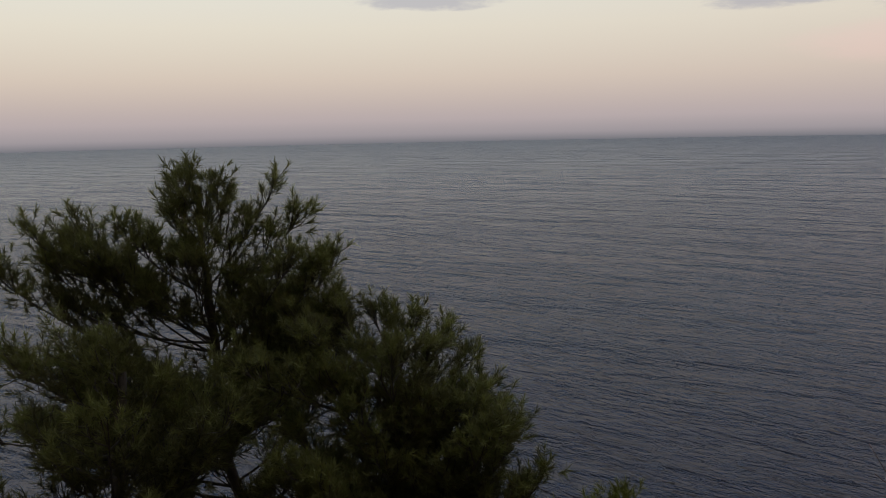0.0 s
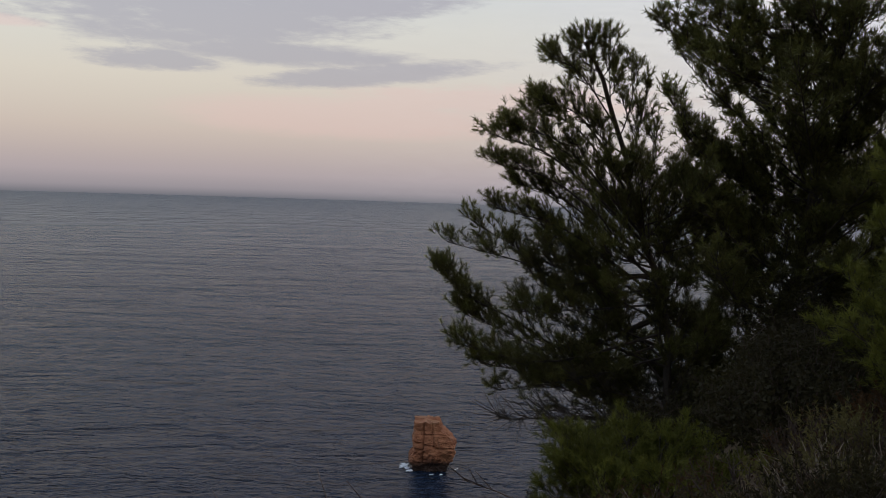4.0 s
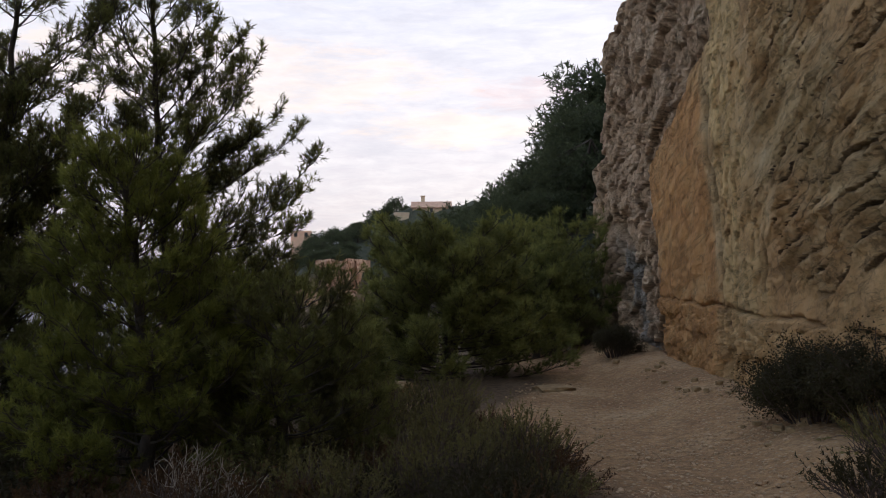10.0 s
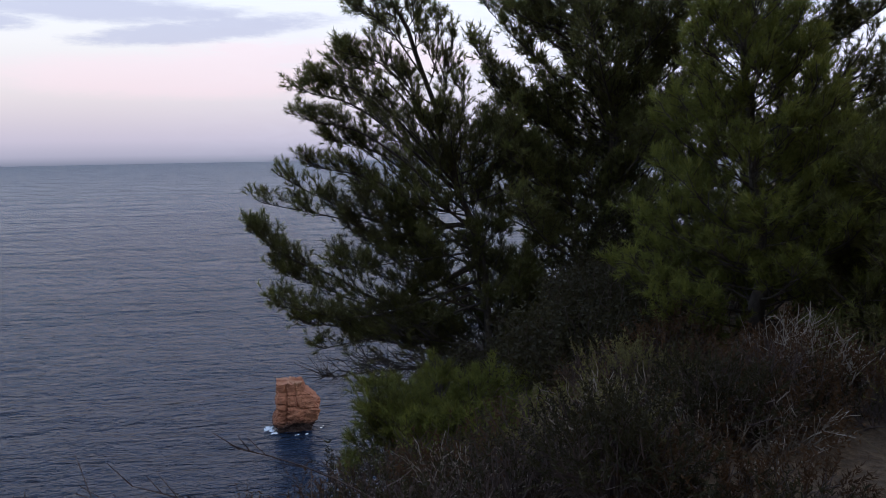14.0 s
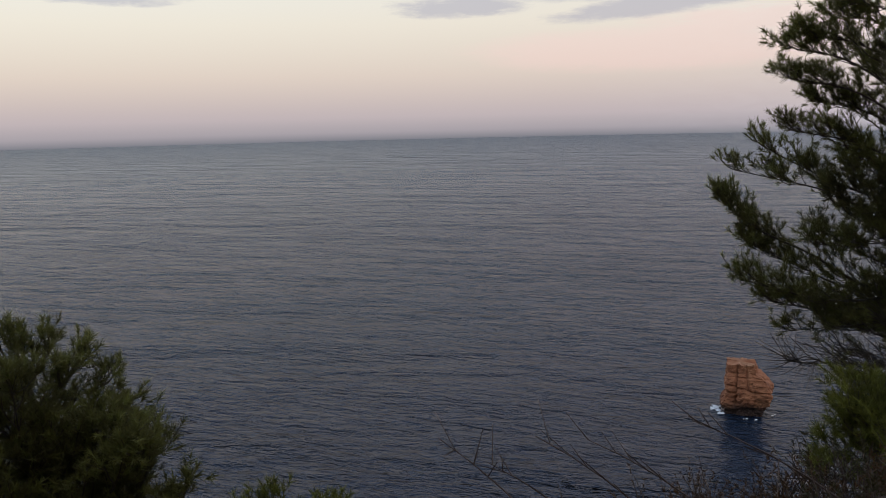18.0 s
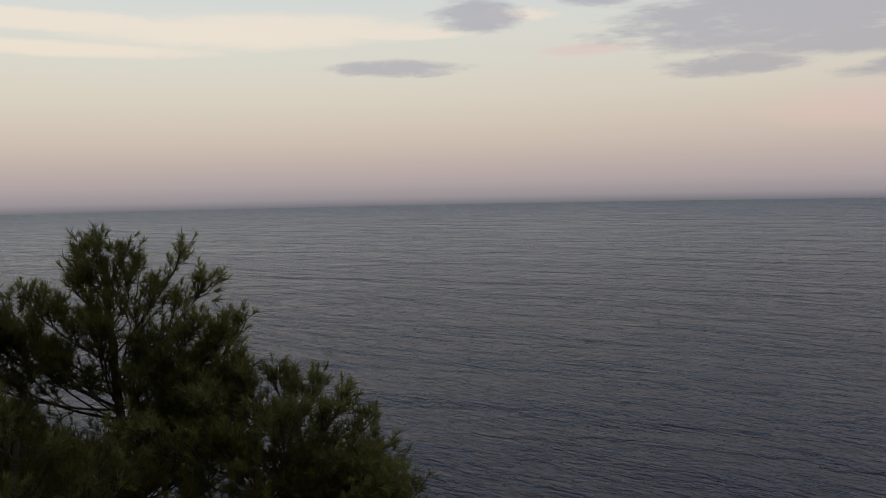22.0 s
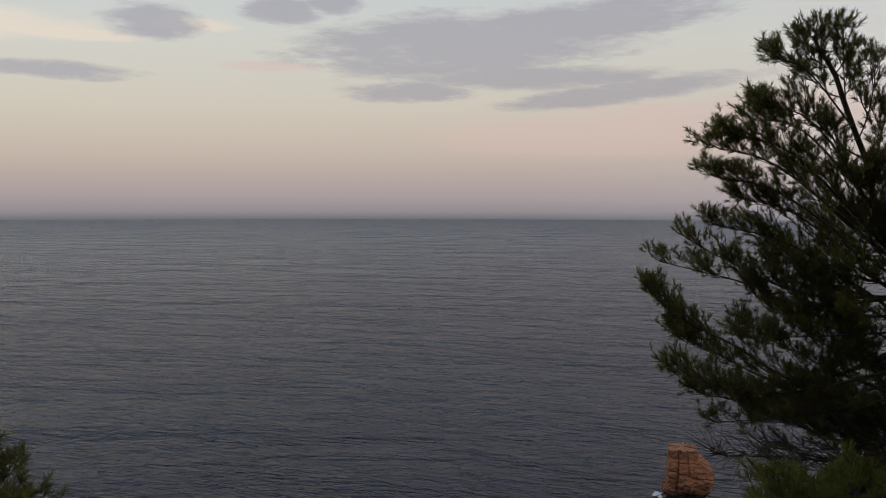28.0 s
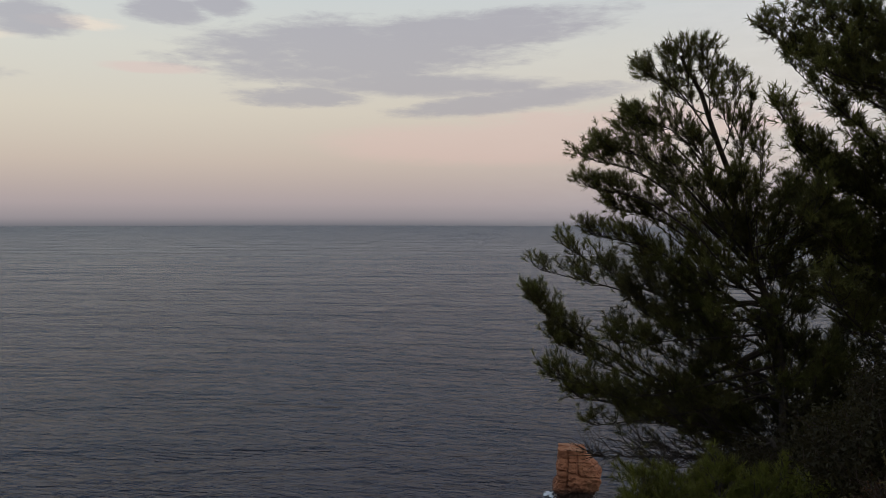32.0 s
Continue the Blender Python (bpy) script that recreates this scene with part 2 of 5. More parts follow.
def make_sea():
    m, t, b, co = material("sea_water")
    deep = noise_tex(t, co, 0.012, 3.0)
    t.links.new(ramp(t, deep, [(0.3, (0.010, 0.020, 0.043)), (0.7, (0.013, 0.026, 0.053))]), b.inputs["Base Color"])
    b.inputs["IOR"].default_value = 1.333
    b.inputs["Specular IOR Level"].default_value = 0.30
    # wave trains from long to short, all running along the coast; the short ones fade out where they are too small to tell apart
    off = t.nodes.new("ShaderNodeVectorMath")
    off.operation = "LENGTH"
    t.links.new(co, off.inputs[0])
    t.links.new(ramp(t, calc(t, "DIVIDE", off.outputs["Value"], 3800.0), [(0.05, grey(0.25)), (1.0, grey(0.37))], True), b.inputs["Roughness"])
    normal = None
    for scale, height, turn, reach in ((0.012, 24.0, -34, 9000), (0.045, 9.0, -46, 2600), (0.15, 5.0, -36, 1500), (0.42, 3.0, -44, 900), (1.3, 0.6, -40, 400)):
        train = noise_tex(t, co, scale, 3.0, 0.6, 0.7, (0.5, 1.5, 1, turn))
        n = node(t, "ShaderNodeBump", Strength=1.0)
        fade = ramp(t, calc(t, "DIVIDE", off.outputs["Value"], reach), [(0.1, grey(1)), (1.0, grey(0.25))])
        t.links.new(calc(t, "MULTIPLY", fade, height), n.inputs["Distance"])
        t.links.new(train, n.inputs["Height"])
        if normal is not None:
            t.links.new(normal, n.inputs["Normal"])
        normal = n.outputs[0]
    t.links.new(normal, b.inputs["Normal"])
    return m


def make_rock(name, tones, scale=1.0, wet=False):
    m, t, b, co = material(name)
    big = noise_tex(t, co, 0.35 * scale, 6.0, 0.62, 0.8)
    fine = noise_tex(t, co, 3.0 * scale, 8.0, 0.7, 0.4)
    c = ramp(t, big, [(0.3, tones[0]), (0.5, tones[1]), (0.68, tones[2])])
    c = mix(t, calc(t, "MULTIPLY", fine, 0.5), c, tones[3])
    if wet:
        # the splash zone is stained dark
        sep = t.nodes.new("ShaderNodeSeparateXYZ")
        t.links.new(co, sep.inputs[0])
        z = calc(t, "ADD", sep.outputs[2], calc(t, "MULTIPLY", big, 3.0))
        c = mix(t, ramp(t, calc(t, "DIVIDE", z, 6.0), [(0.5, grey(0.92)), (0.8, grey(0))]), c, (0.035, 0.024, 0.02))
        # bird droppings and pale lichen bleach the crown
        c = mix(t, ramp(t, calc(t, "DIVIDE", z, 14.0), [(0.88, grey(0)), (0.95, grey(0.4))]), c, (0.42, 0.30, 0.19))
    t.links.new(c, b.inputs["Base Color"])
    b.inputs["Roughness"].default_value = 0.95
    bump(t, b, fine, 0.9, 0.12 / scale)
    return m


M_SEA = make_sea()
M_STACK = make_rock("orange_limestone", [(0.20, 0.075, 0.038), (0.32, 0.125, 0.058), (0.40, 0.18, 0.085), (0.085, 0.036, 0.022)], 0.8, True)

M_CRAG = make_rock("pink_limestone", [(0.42, 0.23, 0.14), (0.60, 0.37, 0.24), (0.68, 0.47, 0.33), (0.24, 0.14, 0.09)], 0.6)


def make_cliff():
    m, t, b, co = material("quarried_cliff")
    rough_zone, pale, blue, crack, rusty = (attribute(t, n) for n in ("fractured", "pale", "blue", "crack", "rusty"))
    big = noise_tex(t, co, 0.45, 5.0, 0.6, 0.6)
    mid = noise_tex(t, co, 1.7, 8.0, 0.7, 0.9)
    fine = noise_tex(t, co, 7.0, 8.0, 0.75, 0.4)
    slant = noise_tex(t, co, 1.6, 7.0, 0.7, 0.8)
    # bedding planes slope up towards the open side
    tilt = t.nodes.new("ShaderNodeMapping")
    tilt.vector_type = "TEXTURE"
    tilt.inputs["Rotation"].default_value = (0, radians(20), 0)
    tilt.inputs["Scale"].default_value = (1.9, 1.0, 0.36)
    t.links.new(co, tilt.inputs["Vector"])
    beds = noise_tex(t, tilt.outputs[0], 1.5, 8.0, 0.62, 0.7)
    ridges = calc(t, "ABSOLUTE", calc(t, "SUBTRACT", beds, 0.5))
    ochre = ramp(t, mid, [(0.26, (0.42, 0.20, 0.075)), (0.48, (0.70, 0.36, 0.13)), (0.72, (0.80, 0.50, 0.22))])
    tan = ramp(t, mid, [(0.26, (0.46, 0.32, 0.16)), (0.48, (0.74, 0.53, 0.27)), (0.72, (0.84, 0.66, 0.40))])
    face = mix(t, calc(t, "MAXIMUM", rusty, ramp(t, big, [(0.42, grey(0)), (0.6, grey(0.6))])), tan, ochre)
    broken = ramp(t, slant, [(0.26, (0.44, 0.29, 0.185)), (0.48, (0.72, 0.51, 0.335)), (0.75, (0.84, 0.66, 0.46))])
    c = mix(t, rough_zone, face, broken)
    c = mix(t, calc(t, "MULTIPLY", pale, ramp(t, slant, [(0.36, grey(0.15)), (0.55, grey(0.9))])), c, (0.95, 0.68, 0.32))
    c = mix(t, calc(t, "MULTIPLY", blue, 0.85), c, ramp(t, mid, [(0.3, (0.27, 0.265, 0.25)), (0.7, (0.60, 0.58, 0.53))]))
    # shade in cracks, seams and bedding furrows, painted in as dark colour
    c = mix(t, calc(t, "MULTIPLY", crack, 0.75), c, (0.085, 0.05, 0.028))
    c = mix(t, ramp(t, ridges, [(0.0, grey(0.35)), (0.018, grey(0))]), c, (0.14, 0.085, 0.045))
    spots = ramp(t, fine, [(0.32, grey(0.8)), (0.45, grey(0))])
    c = mix(t, calc(t, "MULTIPLY", spots, 0.7), c, (0.11, 0.066, 0.034))
    # shade in the thin gaps between the folded layers, put into the colour
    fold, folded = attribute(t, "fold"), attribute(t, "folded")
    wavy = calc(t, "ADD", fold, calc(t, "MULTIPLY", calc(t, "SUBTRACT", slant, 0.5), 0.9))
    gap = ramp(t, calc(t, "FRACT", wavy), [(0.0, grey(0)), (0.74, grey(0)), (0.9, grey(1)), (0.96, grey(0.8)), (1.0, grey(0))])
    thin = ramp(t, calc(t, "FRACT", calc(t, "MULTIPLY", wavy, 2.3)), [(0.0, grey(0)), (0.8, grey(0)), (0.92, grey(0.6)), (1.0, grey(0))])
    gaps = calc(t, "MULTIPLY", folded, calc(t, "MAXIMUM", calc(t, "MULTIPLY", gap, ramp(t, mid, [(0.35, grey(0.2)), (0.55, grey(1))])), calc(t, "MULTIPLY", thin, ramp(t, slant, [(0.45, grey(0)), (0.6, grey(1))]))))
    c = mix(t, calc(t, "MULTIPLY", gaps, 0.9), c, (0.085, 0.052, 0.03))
    t.links.new(c, b.inputs["Base Color"])
    b.inputs["Roughness"].default_value = 0.95
    n1 = bump(t, None, calc(t, "SUBTRACT", mid, calc(t, "MULTIPLY", gaps, 0.5)), 1.0, 0.16)
    n2 = bump(t, None, ramp(t, ridges, [(0.0, grey(0)), (0.05, grey(0.6)), (0.2, grey(1))]), 1.0, 0.10, n1)
    bump(t, b, fine, 1.0, 0.08, n2)
    return m


M_CLIFF = make_cliff()


def make_ground():
    m, t, b, co = material("stony_ground")
    path = attribute(t, "path")
    steep = attribute(t, "steep")
    scrub = attribute(t, "scrub")
    mid = noise_tex(t, co, 0.8, 6.0, 0.6, 0.6)
    fine = noise_tex(t, co, 14.0, 8.0, 0.75)
    stones = node(t, "ShaderNodeTexVoronoi", Scale=17.0)
    t.links.new(co, stones.inputs["Vector"])
    dirt = ramp(t, mid, [(0.3, (0.29, 0.155, 0.07)), (0.55, (0.48, 0.295, 0.145)), (0.75, (0.58, 0.41, 0.235))])
    dirt = mix(t, ramp(t, fine, [(0.4, grey(0.6)), (0.62, grey(0))]), dirt, (0.14, 0.09, 0.048))
    dirt = mix(t, ramp(t, stones.outputs["Distance"], [(0.0, grey(0.7)), (0.32, grey(0))]), dirt, (0.56, 0.46, 0.32))
    litter = ramp(t, fine, [(0.35, (0.065, 0.042, 0.024)), (0.65, (0.20, 0.135, 0.078))])
    rock = ramp(t, mid, [(0.3, (0.30, 0.16, 0.085)), (0.6, (0.52, 0.33, 0.20)), (0.8, (0.44, 0.36, 0.27))])
    c = mix(t, path, litter, dirt)
    c = mix(t, scrub, c, ramp(t, mid, [(0.3, (0.015, 0.022, 0.01)), (0.7, (0.045, 0.05, 0.026))]))
    c = mix(t, steep, c, rock)
    t.links.new(c, b.inputs["Base Color"])
    b.inputs["Roughness"].default_value = 0.97
    n1 = bump(t, None, stones.outputs["Distance"], 0.8, 0.04)
    bump(t, b, fine, 0.9, 0.04, n1)
    return m


M_GROUND = make_ground()


def painted(name, colour, spread=0.12, scale=2.5, rough=0.8):
    m, t, b, co = material(name)
    f = noise_tex(t, co, scale, 6.0, 0.65, 0.3)
    lo, hi = tuple(c * (1 - spread) for c in colour), tuple(min(1, c * (1 + spread)) for c in colour)
    t.links.new(ramp(t, f, [(0.3, lo), (0.7, hi)]), b.inputs["Base Color"])
    b.inputs["Roughness"].default_value = rough
    bump(t, b, f, 0.3, 0.02)
    return m


M_CREAM = painted("cream_render", (0.66, 0.52, 0.36))
M_WHITE = painted("white_render", (0.74, 0.73, 0.72))
# orange last light on one house, put into its wall colour
M_DUSK_LIT = painted("dusk_lit_render", (0.88, 0.56, 0.38))
M_ROOF = painted("terracotta_tiles", (0.48, 0.30, 0.21), 0.3)
M_STONE = painted("pale_limestone", (0.27, 0.185, 0.095), 0.3, 9.0, 0.95)
M_PEBBLE = painted("pebbles", (0.42, 0.29, 0.175), 0.35, 5.0, 0.95)
M_FOAM = painted("sea_foam", (0.8, 0.82, 0.84), 0.05)
M_GLASS, _t, _b, _c = material("dark_window_glass")
_b.inputs["Base Color"].default_value, _b.inputs["Roughness"].default_value = (0.02, 0.025, 0.03, 1), 0.08


# ---- mesh helpers ----
def mesh_object(name, verts, faces, mat, parent=None, label="", smooth=False, attrs=None):
    """One mesh object from arrays: verts (n, 3), faces (m, 3 or 4)."""
    verts, faces = np.asarray(verts, np.float32), np.asarray(faces, np.int32)
    me = bpy.data.meshes.new(name)
    k = faces.shape[1]
    me.vertices.add(len(verts))
    me.vertices.foreach_set("co", verts.ravel())
    me.loops.add(faces.size)
    me.loops.foreach_set("vertex_index", faces.ravel())
    me.polygons.add(len(faces))
    me.polygons.foreach_set("loop_start", np.arange(0, faces.size, k, dtype=np.int32))
    me.polygons.foreach_set("loop_total", np.full(len(faces), k, np.int32))
    me.polygons.foreach_set("use_smooth", np.full(len(faces), smooth, bool))
    for key, values in (attrs or {}).items():
        me.attributes.new(key, "FLOAT", "POINT").data.foreach_set("value", np.asarray(values, np.float32).ravel())
    me.update(calc_edges=True)
    me.validate()
    me.materials.append(mat)
    ob = new(name, me)
    if parent is not None:
        ob.parent = parent
    if label:
        ob["label"] = label
    return ob


def part(name, bm, mat, parent=None, label=""):
    me = bpy.data.meshes.new(name)
    bm.to_mesh(me)
    bm.free()
    me.materials.append(mat)
    ob = new(name, me)
    if parent is not None:
        ob.parent = parent
    if label:
        ob["label"] = label
    return ob


def unit(v):
    v = np.asarray(v, float)
    return v / np.maximum(np.linalg.norm(v, axis=-1, keepdims=True), 1e-9)


def tube(points, radii, sides=6):
    """A tapered tube along points."""
    p = np.asarray(points, float)
    n = len(p)
    d = unit(np.gradient(p, axis=0))
    ref = np.where(np.abs(d[:, 2:3]) > 0.9, [[1.0, 0, 0]], [[0, 0, 1.0]])
    a = unit(np.cross(d, ref))
    b = np.cross(d, a)
    ang = np.arange(sides) * 2 * math.pi / sides
    ring = np.cos(ang)[None, :, None] * a[:, None] + np.sin(ang)[None, :, None] * b[:, None]
    v = (p[:, None] + ring * np.asarray(radii, float)[:, None, None]).reshape(-1, 3)
    i = np.arange(n - 1)[:, None] * sides
    j = np.arange(sides)[None]
    f = np.stack([i + j, i + (j + 1) % sides, i + sides + (j + 1) % sides, i + sides + j], -1).reshape(-1, 4)
    return v, f


def sticks(a, b, r0, r1):
    """Many straight three-sided twigs at once."""
    a, b = np.asarray(a, float), np.asarray(b, float)
    d = unit(b - a)
    s = unit(np.cross(d, np.where(np.abs(d[:, 2:3]) > 0.9, [[1.0, 0, 0]], [[0, 0, 1.0]])))
    w = np.cross(d, s)
    ring = [s, -0.5 * s + 0.866 * w, -0.5 * s - 0.866 * w]
    v = np.stack([a + q * r0 for q in ring] + [b + q * r1 for q in ring], 1).reshape(-1, 3)
    quad = np.array([[0, 1, 4, 3], [1, 2, 5, 4], [2, 0, 3, 5]])
    return v, (quad[None] + (np.arange(len(a)) * 6)[:, None, None]).reshape(-1, 4)


def joined(pieces):
    vs, fs, o = [], [], 0
    for v, f in pieces:
        vs.append(v)
        fs.append(f + o)
        o += len(v)
    return np.concatenate(vs), np.concatenate(fs)


def tuft(rng, needles, length, width, shoot, spread=(22, 92)):
    """A pine shoot: needles round a short axis along z, each a slim triangle."""
    u = rng.random(needles)
    ang = rng.random(needles) * 2 * math.pi
    open_ = np.radians(rng.uniform(*spread, needles))
    d = np.stack([np.sin(open_) * np.cos(ang), np.sin(open_) * np.sin(ang), np.cos(open_)], 1)
    base = np.stack([0 * u, 0 * u, u * shoot], 1)
    side = unit(np.cross(d, rng.normal(size=(needles, 3)))) * width / 2
    tip = base + d * (length * rng.uniform(0.75, 1.15, needles))[:, None]
    return np.stack([base - side, base + side, tip], 1).reshape(-1, 3)


def leaf_spray(rng, leaves, spread, size):
    """A small spray of short leaves round the origin, each one triangle."""
    c = rng.normal(size=(leaves, 3)) * spread
    d = unit(rng.normal(size=(leaves, 3)) + [0, 0, 0.6])
    s = unit(np.cross(d, rng.normal(size=(leaves, 3)))) * size * 0.28
    return np.stack([c - s, c + s, c + d * size], 1).reshape(-1, 3)


RNG = np.random.default_rng(7)
TUFTS = [tuft(RNG, 27, 0.072, 0.0058, 0.07, (8, 74)) for _ in range(10)]
TUFTS_COARSE = [tuft(RNG, 16, 0.078, 0.0098, 0.07, (8, 76)) for _ in range(6)]
TUFTS_MID = [tuft(RNG, 12, 0.11, 0.024, 0.14) for _ in range(5)]
TUFTS_FAR = [tuft(RNG, 11, 0.30, 0.06, 0.25) for _ in range(5)]
SPRAYS = [leaf_spray(RNG, 28, 0.042, 0.022) for _ in range(6)]
SPRAYS_FINE = [tuft(RNG, 17, 0.028, 0.0075, 0.13, (22, 75)) for _ in range(6)]


def scatter(templates, places, ways, sizes, rng, values=None):
    """All templates laid at places, their z along ways; values, one a place, come back one a vertex."""
    places, ways = np.asarray(places, float), unit(ways)
    pick = rng.integers(0, len(templates), len(places))
    out, marks = [], []
    for k, tpl in enumerate(templates):
        i = np.nonzero(pick == k)[0]
        if not len(i):
            continue
        w = ways[i]
        if values is not None:
            marks.append(np.repeat(values[i], len(tpl)))
        a = unit(np.cross(w, rng.normal(size=w.shape)))
        b = np.cross(w, a)
        r = np.stack([a, b, w], 2) * np.asarray(sizes)[i, None, None]
        out.append((np.einsum("nij,mj->nmi", r, tpl) + places[i, None]).reshape(-1, 3))
    v = np.concatenate(out)
    f = np.arange(len(v)).reshape(-1, 3)
    return (v, f) if values is None else (v, f, np.concatenate(marks))


def bezier(p0, p1, p2, n):
    u = np.linspace(0, 1, n)[:, None]
    return (1 - u) ** 2 * np.asarray(p0) + 2 * u * (1 - u) * np.asarray(p1) + u ** 2 * np.asarray(p2)


def along(path, u):
    x = np.clip(u, 0, 1) * (len(path) - 1)
    i = np.minimum(x.astype(int), len(path) - 2)
    f = (x - i)[:, None]
    return path[i] * (1 - f) + path[i + 1] * f, unit(path[i + 1] - path[i])


# ---- sea ----
def sstep(a, b, x):
    t = np.clip((x - a) / (b - a), 0, 1)
    return t * t * (3 - 2 * t)


def polar_sheet(radii, headings, height):
    r, a = np.meshgrid(radii, np.radians(headings), indexing="ij")
    x, y = -np.sin(a) * r, np.cos(a) * r
    v = np.stack([x, y, height(x, y)], -1).reshape(-1, 3)
    n, m = r.shape
    i, j = np.meshgrid(np.arange(n - 1), np.arange(m - 1), indexing="ij")
    f = np.stack([i * m + j, (i + 1) * m + j, (i + 1) * m + j + 1, i * m + j + 1], -1).reshape(-1, 4)
    return v, f[:, ::-1]


v, f = polar_sheet(np.geomspace(5, 3750, 60), np.linspace(-180, 180, 361), lambda x, y: 0 * x)
tagged(mesh_object("water", v, f, M_SEA, smooth=True), "dark blue-grey open sea with small wind waves", "sea", kind="structure")


def fbm(x, y, z, octaves=4, gain=0.5):
    """Layered gradient noise over arrays."""
    out = np.empty(x.size)
    for i, p in enumerate(zip(x.ravel(), y.ravel(), z.ravel())):
        out[i] = noise.fractal(Vector(p), gain * 2, 2.0, octaves)
    return out.reshape(x.shape)


# ---- the ground: a ledge under the quarried cliff, falling to the sea, and a headland beyond the cove ----
def wall_line(x):
    return -4.15 - 0.085 * (x - 8)


def lie(x, y):
    """Height of the ground over the sea."""
    edge = 0.8 + 0.25 * np.clip(x, -20, 30)
    d = np.maximum(0, y - edge)
    fall = np.minimum(0.35 * d + 0.12 * d * d, 0.35 * 4.5 + 0.12 * 20.25 + 1.35 * np.maximum(0, d - 4.5))
    h = 63.45 - np.where(d > 4.5, 0.35 * 4.5 + 0.12 * 20.25 + 1.35 * (d - 4.5), fall)
    # talus at the foot of the cliff and the plateau behind it
    w = wall_line(np.clip(x, -30, 26))
    foot = y - w
    near = sstep(26, 22.5, x)
    h = h + near * 0.32 * sstep(1.5, 0.1, foot)
    h = h + near * sstep(-0.6, -2.6, foot) * 15
    # wooded slope past the end of the cliff
    far = sstep(22.5, 29, x)
    h = h + far * 0.62 * np.clip(-(y + 2.2), 0, 70)
    # the cove, and the headland across it
    cove = sstep(52, 80, x) * sstep(-60, -25, y)
    h = h * (1 - cove) + np.minimum(h, 30) * cove
    ridge = 72.0 + 8.0 * sstep(16, -4, y) + 0.10 * np.clip(-y, 0, 90)
    head = sstep(133, 141, x + 0.25 * y) * sstep(46, 14, y)
    top = 66.5 + (ridge - 66.5) * sstep(141, 178, x)
    h = h * (1 - head) + np.maximum(h, top) * head
    return h


def ground_at(x, y):
    return float(lie(np.array([float(x)]), np.array([float(y)]))[0])


def build_ground():
    radii = np.concatenate([[0.02], np.geomspace(0.4, 30, 100), np.geomspace(30.8, 420, 80)])
    heads = np.concatenate([np.linspace(-180, -126, 28), np.linspace(-125, 35, 300), np.linspace(36, 180, 60)])
    v, f = polar_sheet(radii, heads, lambda x, y: lie(x, y))
    x, y = v[:, 0], v[:, 1]
    r = np.hypot(x, y)
    rough = fbm(x * 0.9, y * 0.9, x * 0, 4)
    v[:, 2] += rough * np.clip(0.035 + 0.012 * (r - 12), 0.03, 1.2)
    v[:, 2] = np.maximum(v[:, 2], -3)
    # bare trodden ground along the foot of the cliff
    edge = -1.5 + 0.35 * np.sin(x * 0.9) + 0.25 * rough - 0.9 * sstep(10.5, 13, x)
    path = sstep(edge + 0.3, edge - 0.3, y) * sstep(19, 16.5, x)
    path = np.maximum(path, 0.75 * sstep(1.1, 0.6, np.hypot((x - 10.9) / 1.6, (y + 0.2) / 0.8)))
    dx = 0.5
    slope = np.hypot(lie(x + dx, y) - lie(x, y), lie(x, y + dx) - lie(x, y)) / dx
    steep = sstep(1.2, 2.2, slope + rough * 0.5) * sstep(40, 60, r)
    return mesh_object("ground", v, f, M_GROUND, smooth=True, attrs={"path": path, "steep": steep, "scrub": np.maximum(sstep(45, 75, r), sstep(17.5, 20, x) * sstep(-1.0, -4.5, y))})


tagged(build_ground(), "trodden pale earth ledge with gravel, sloping off to the sea", "ground", kind="structure")


# ---- the quarried cliff ----
def cells(a, b, seed):
    """Broken blocks: for each place a random value of its block and how far it lies from the block's edge (0 at the edge)."""
    ia, ib = np.floor(a), np.floor(b)

    def chance(i, j, k):
        h = np.sin(i * 127.1 + j * 311.7 + (seed + k) * 74.7) * 43758.5453
        return h - np.floor(h)

    first, second, value = np.full(a.shape, 9.0), np.full(a.shape, 9.0), np.zeros(a.shape)
    for da in (-1, 0, 1):
        for db in (-1, 0, 1):
            i, j = ia + da, ib + db
            d = np.hypot(i + 0.15 + 0.7 * chance(i, j, 1) - a, j + 0.15 + 0.7 * chance(i, j, 2) - b)
            near = d < first
            second = np.where(near, first, np.minimum(second, d))
            value = np.where(near, chance(i, j, 3), value)
            first = np.where(near, d, first)
    return value, second - first


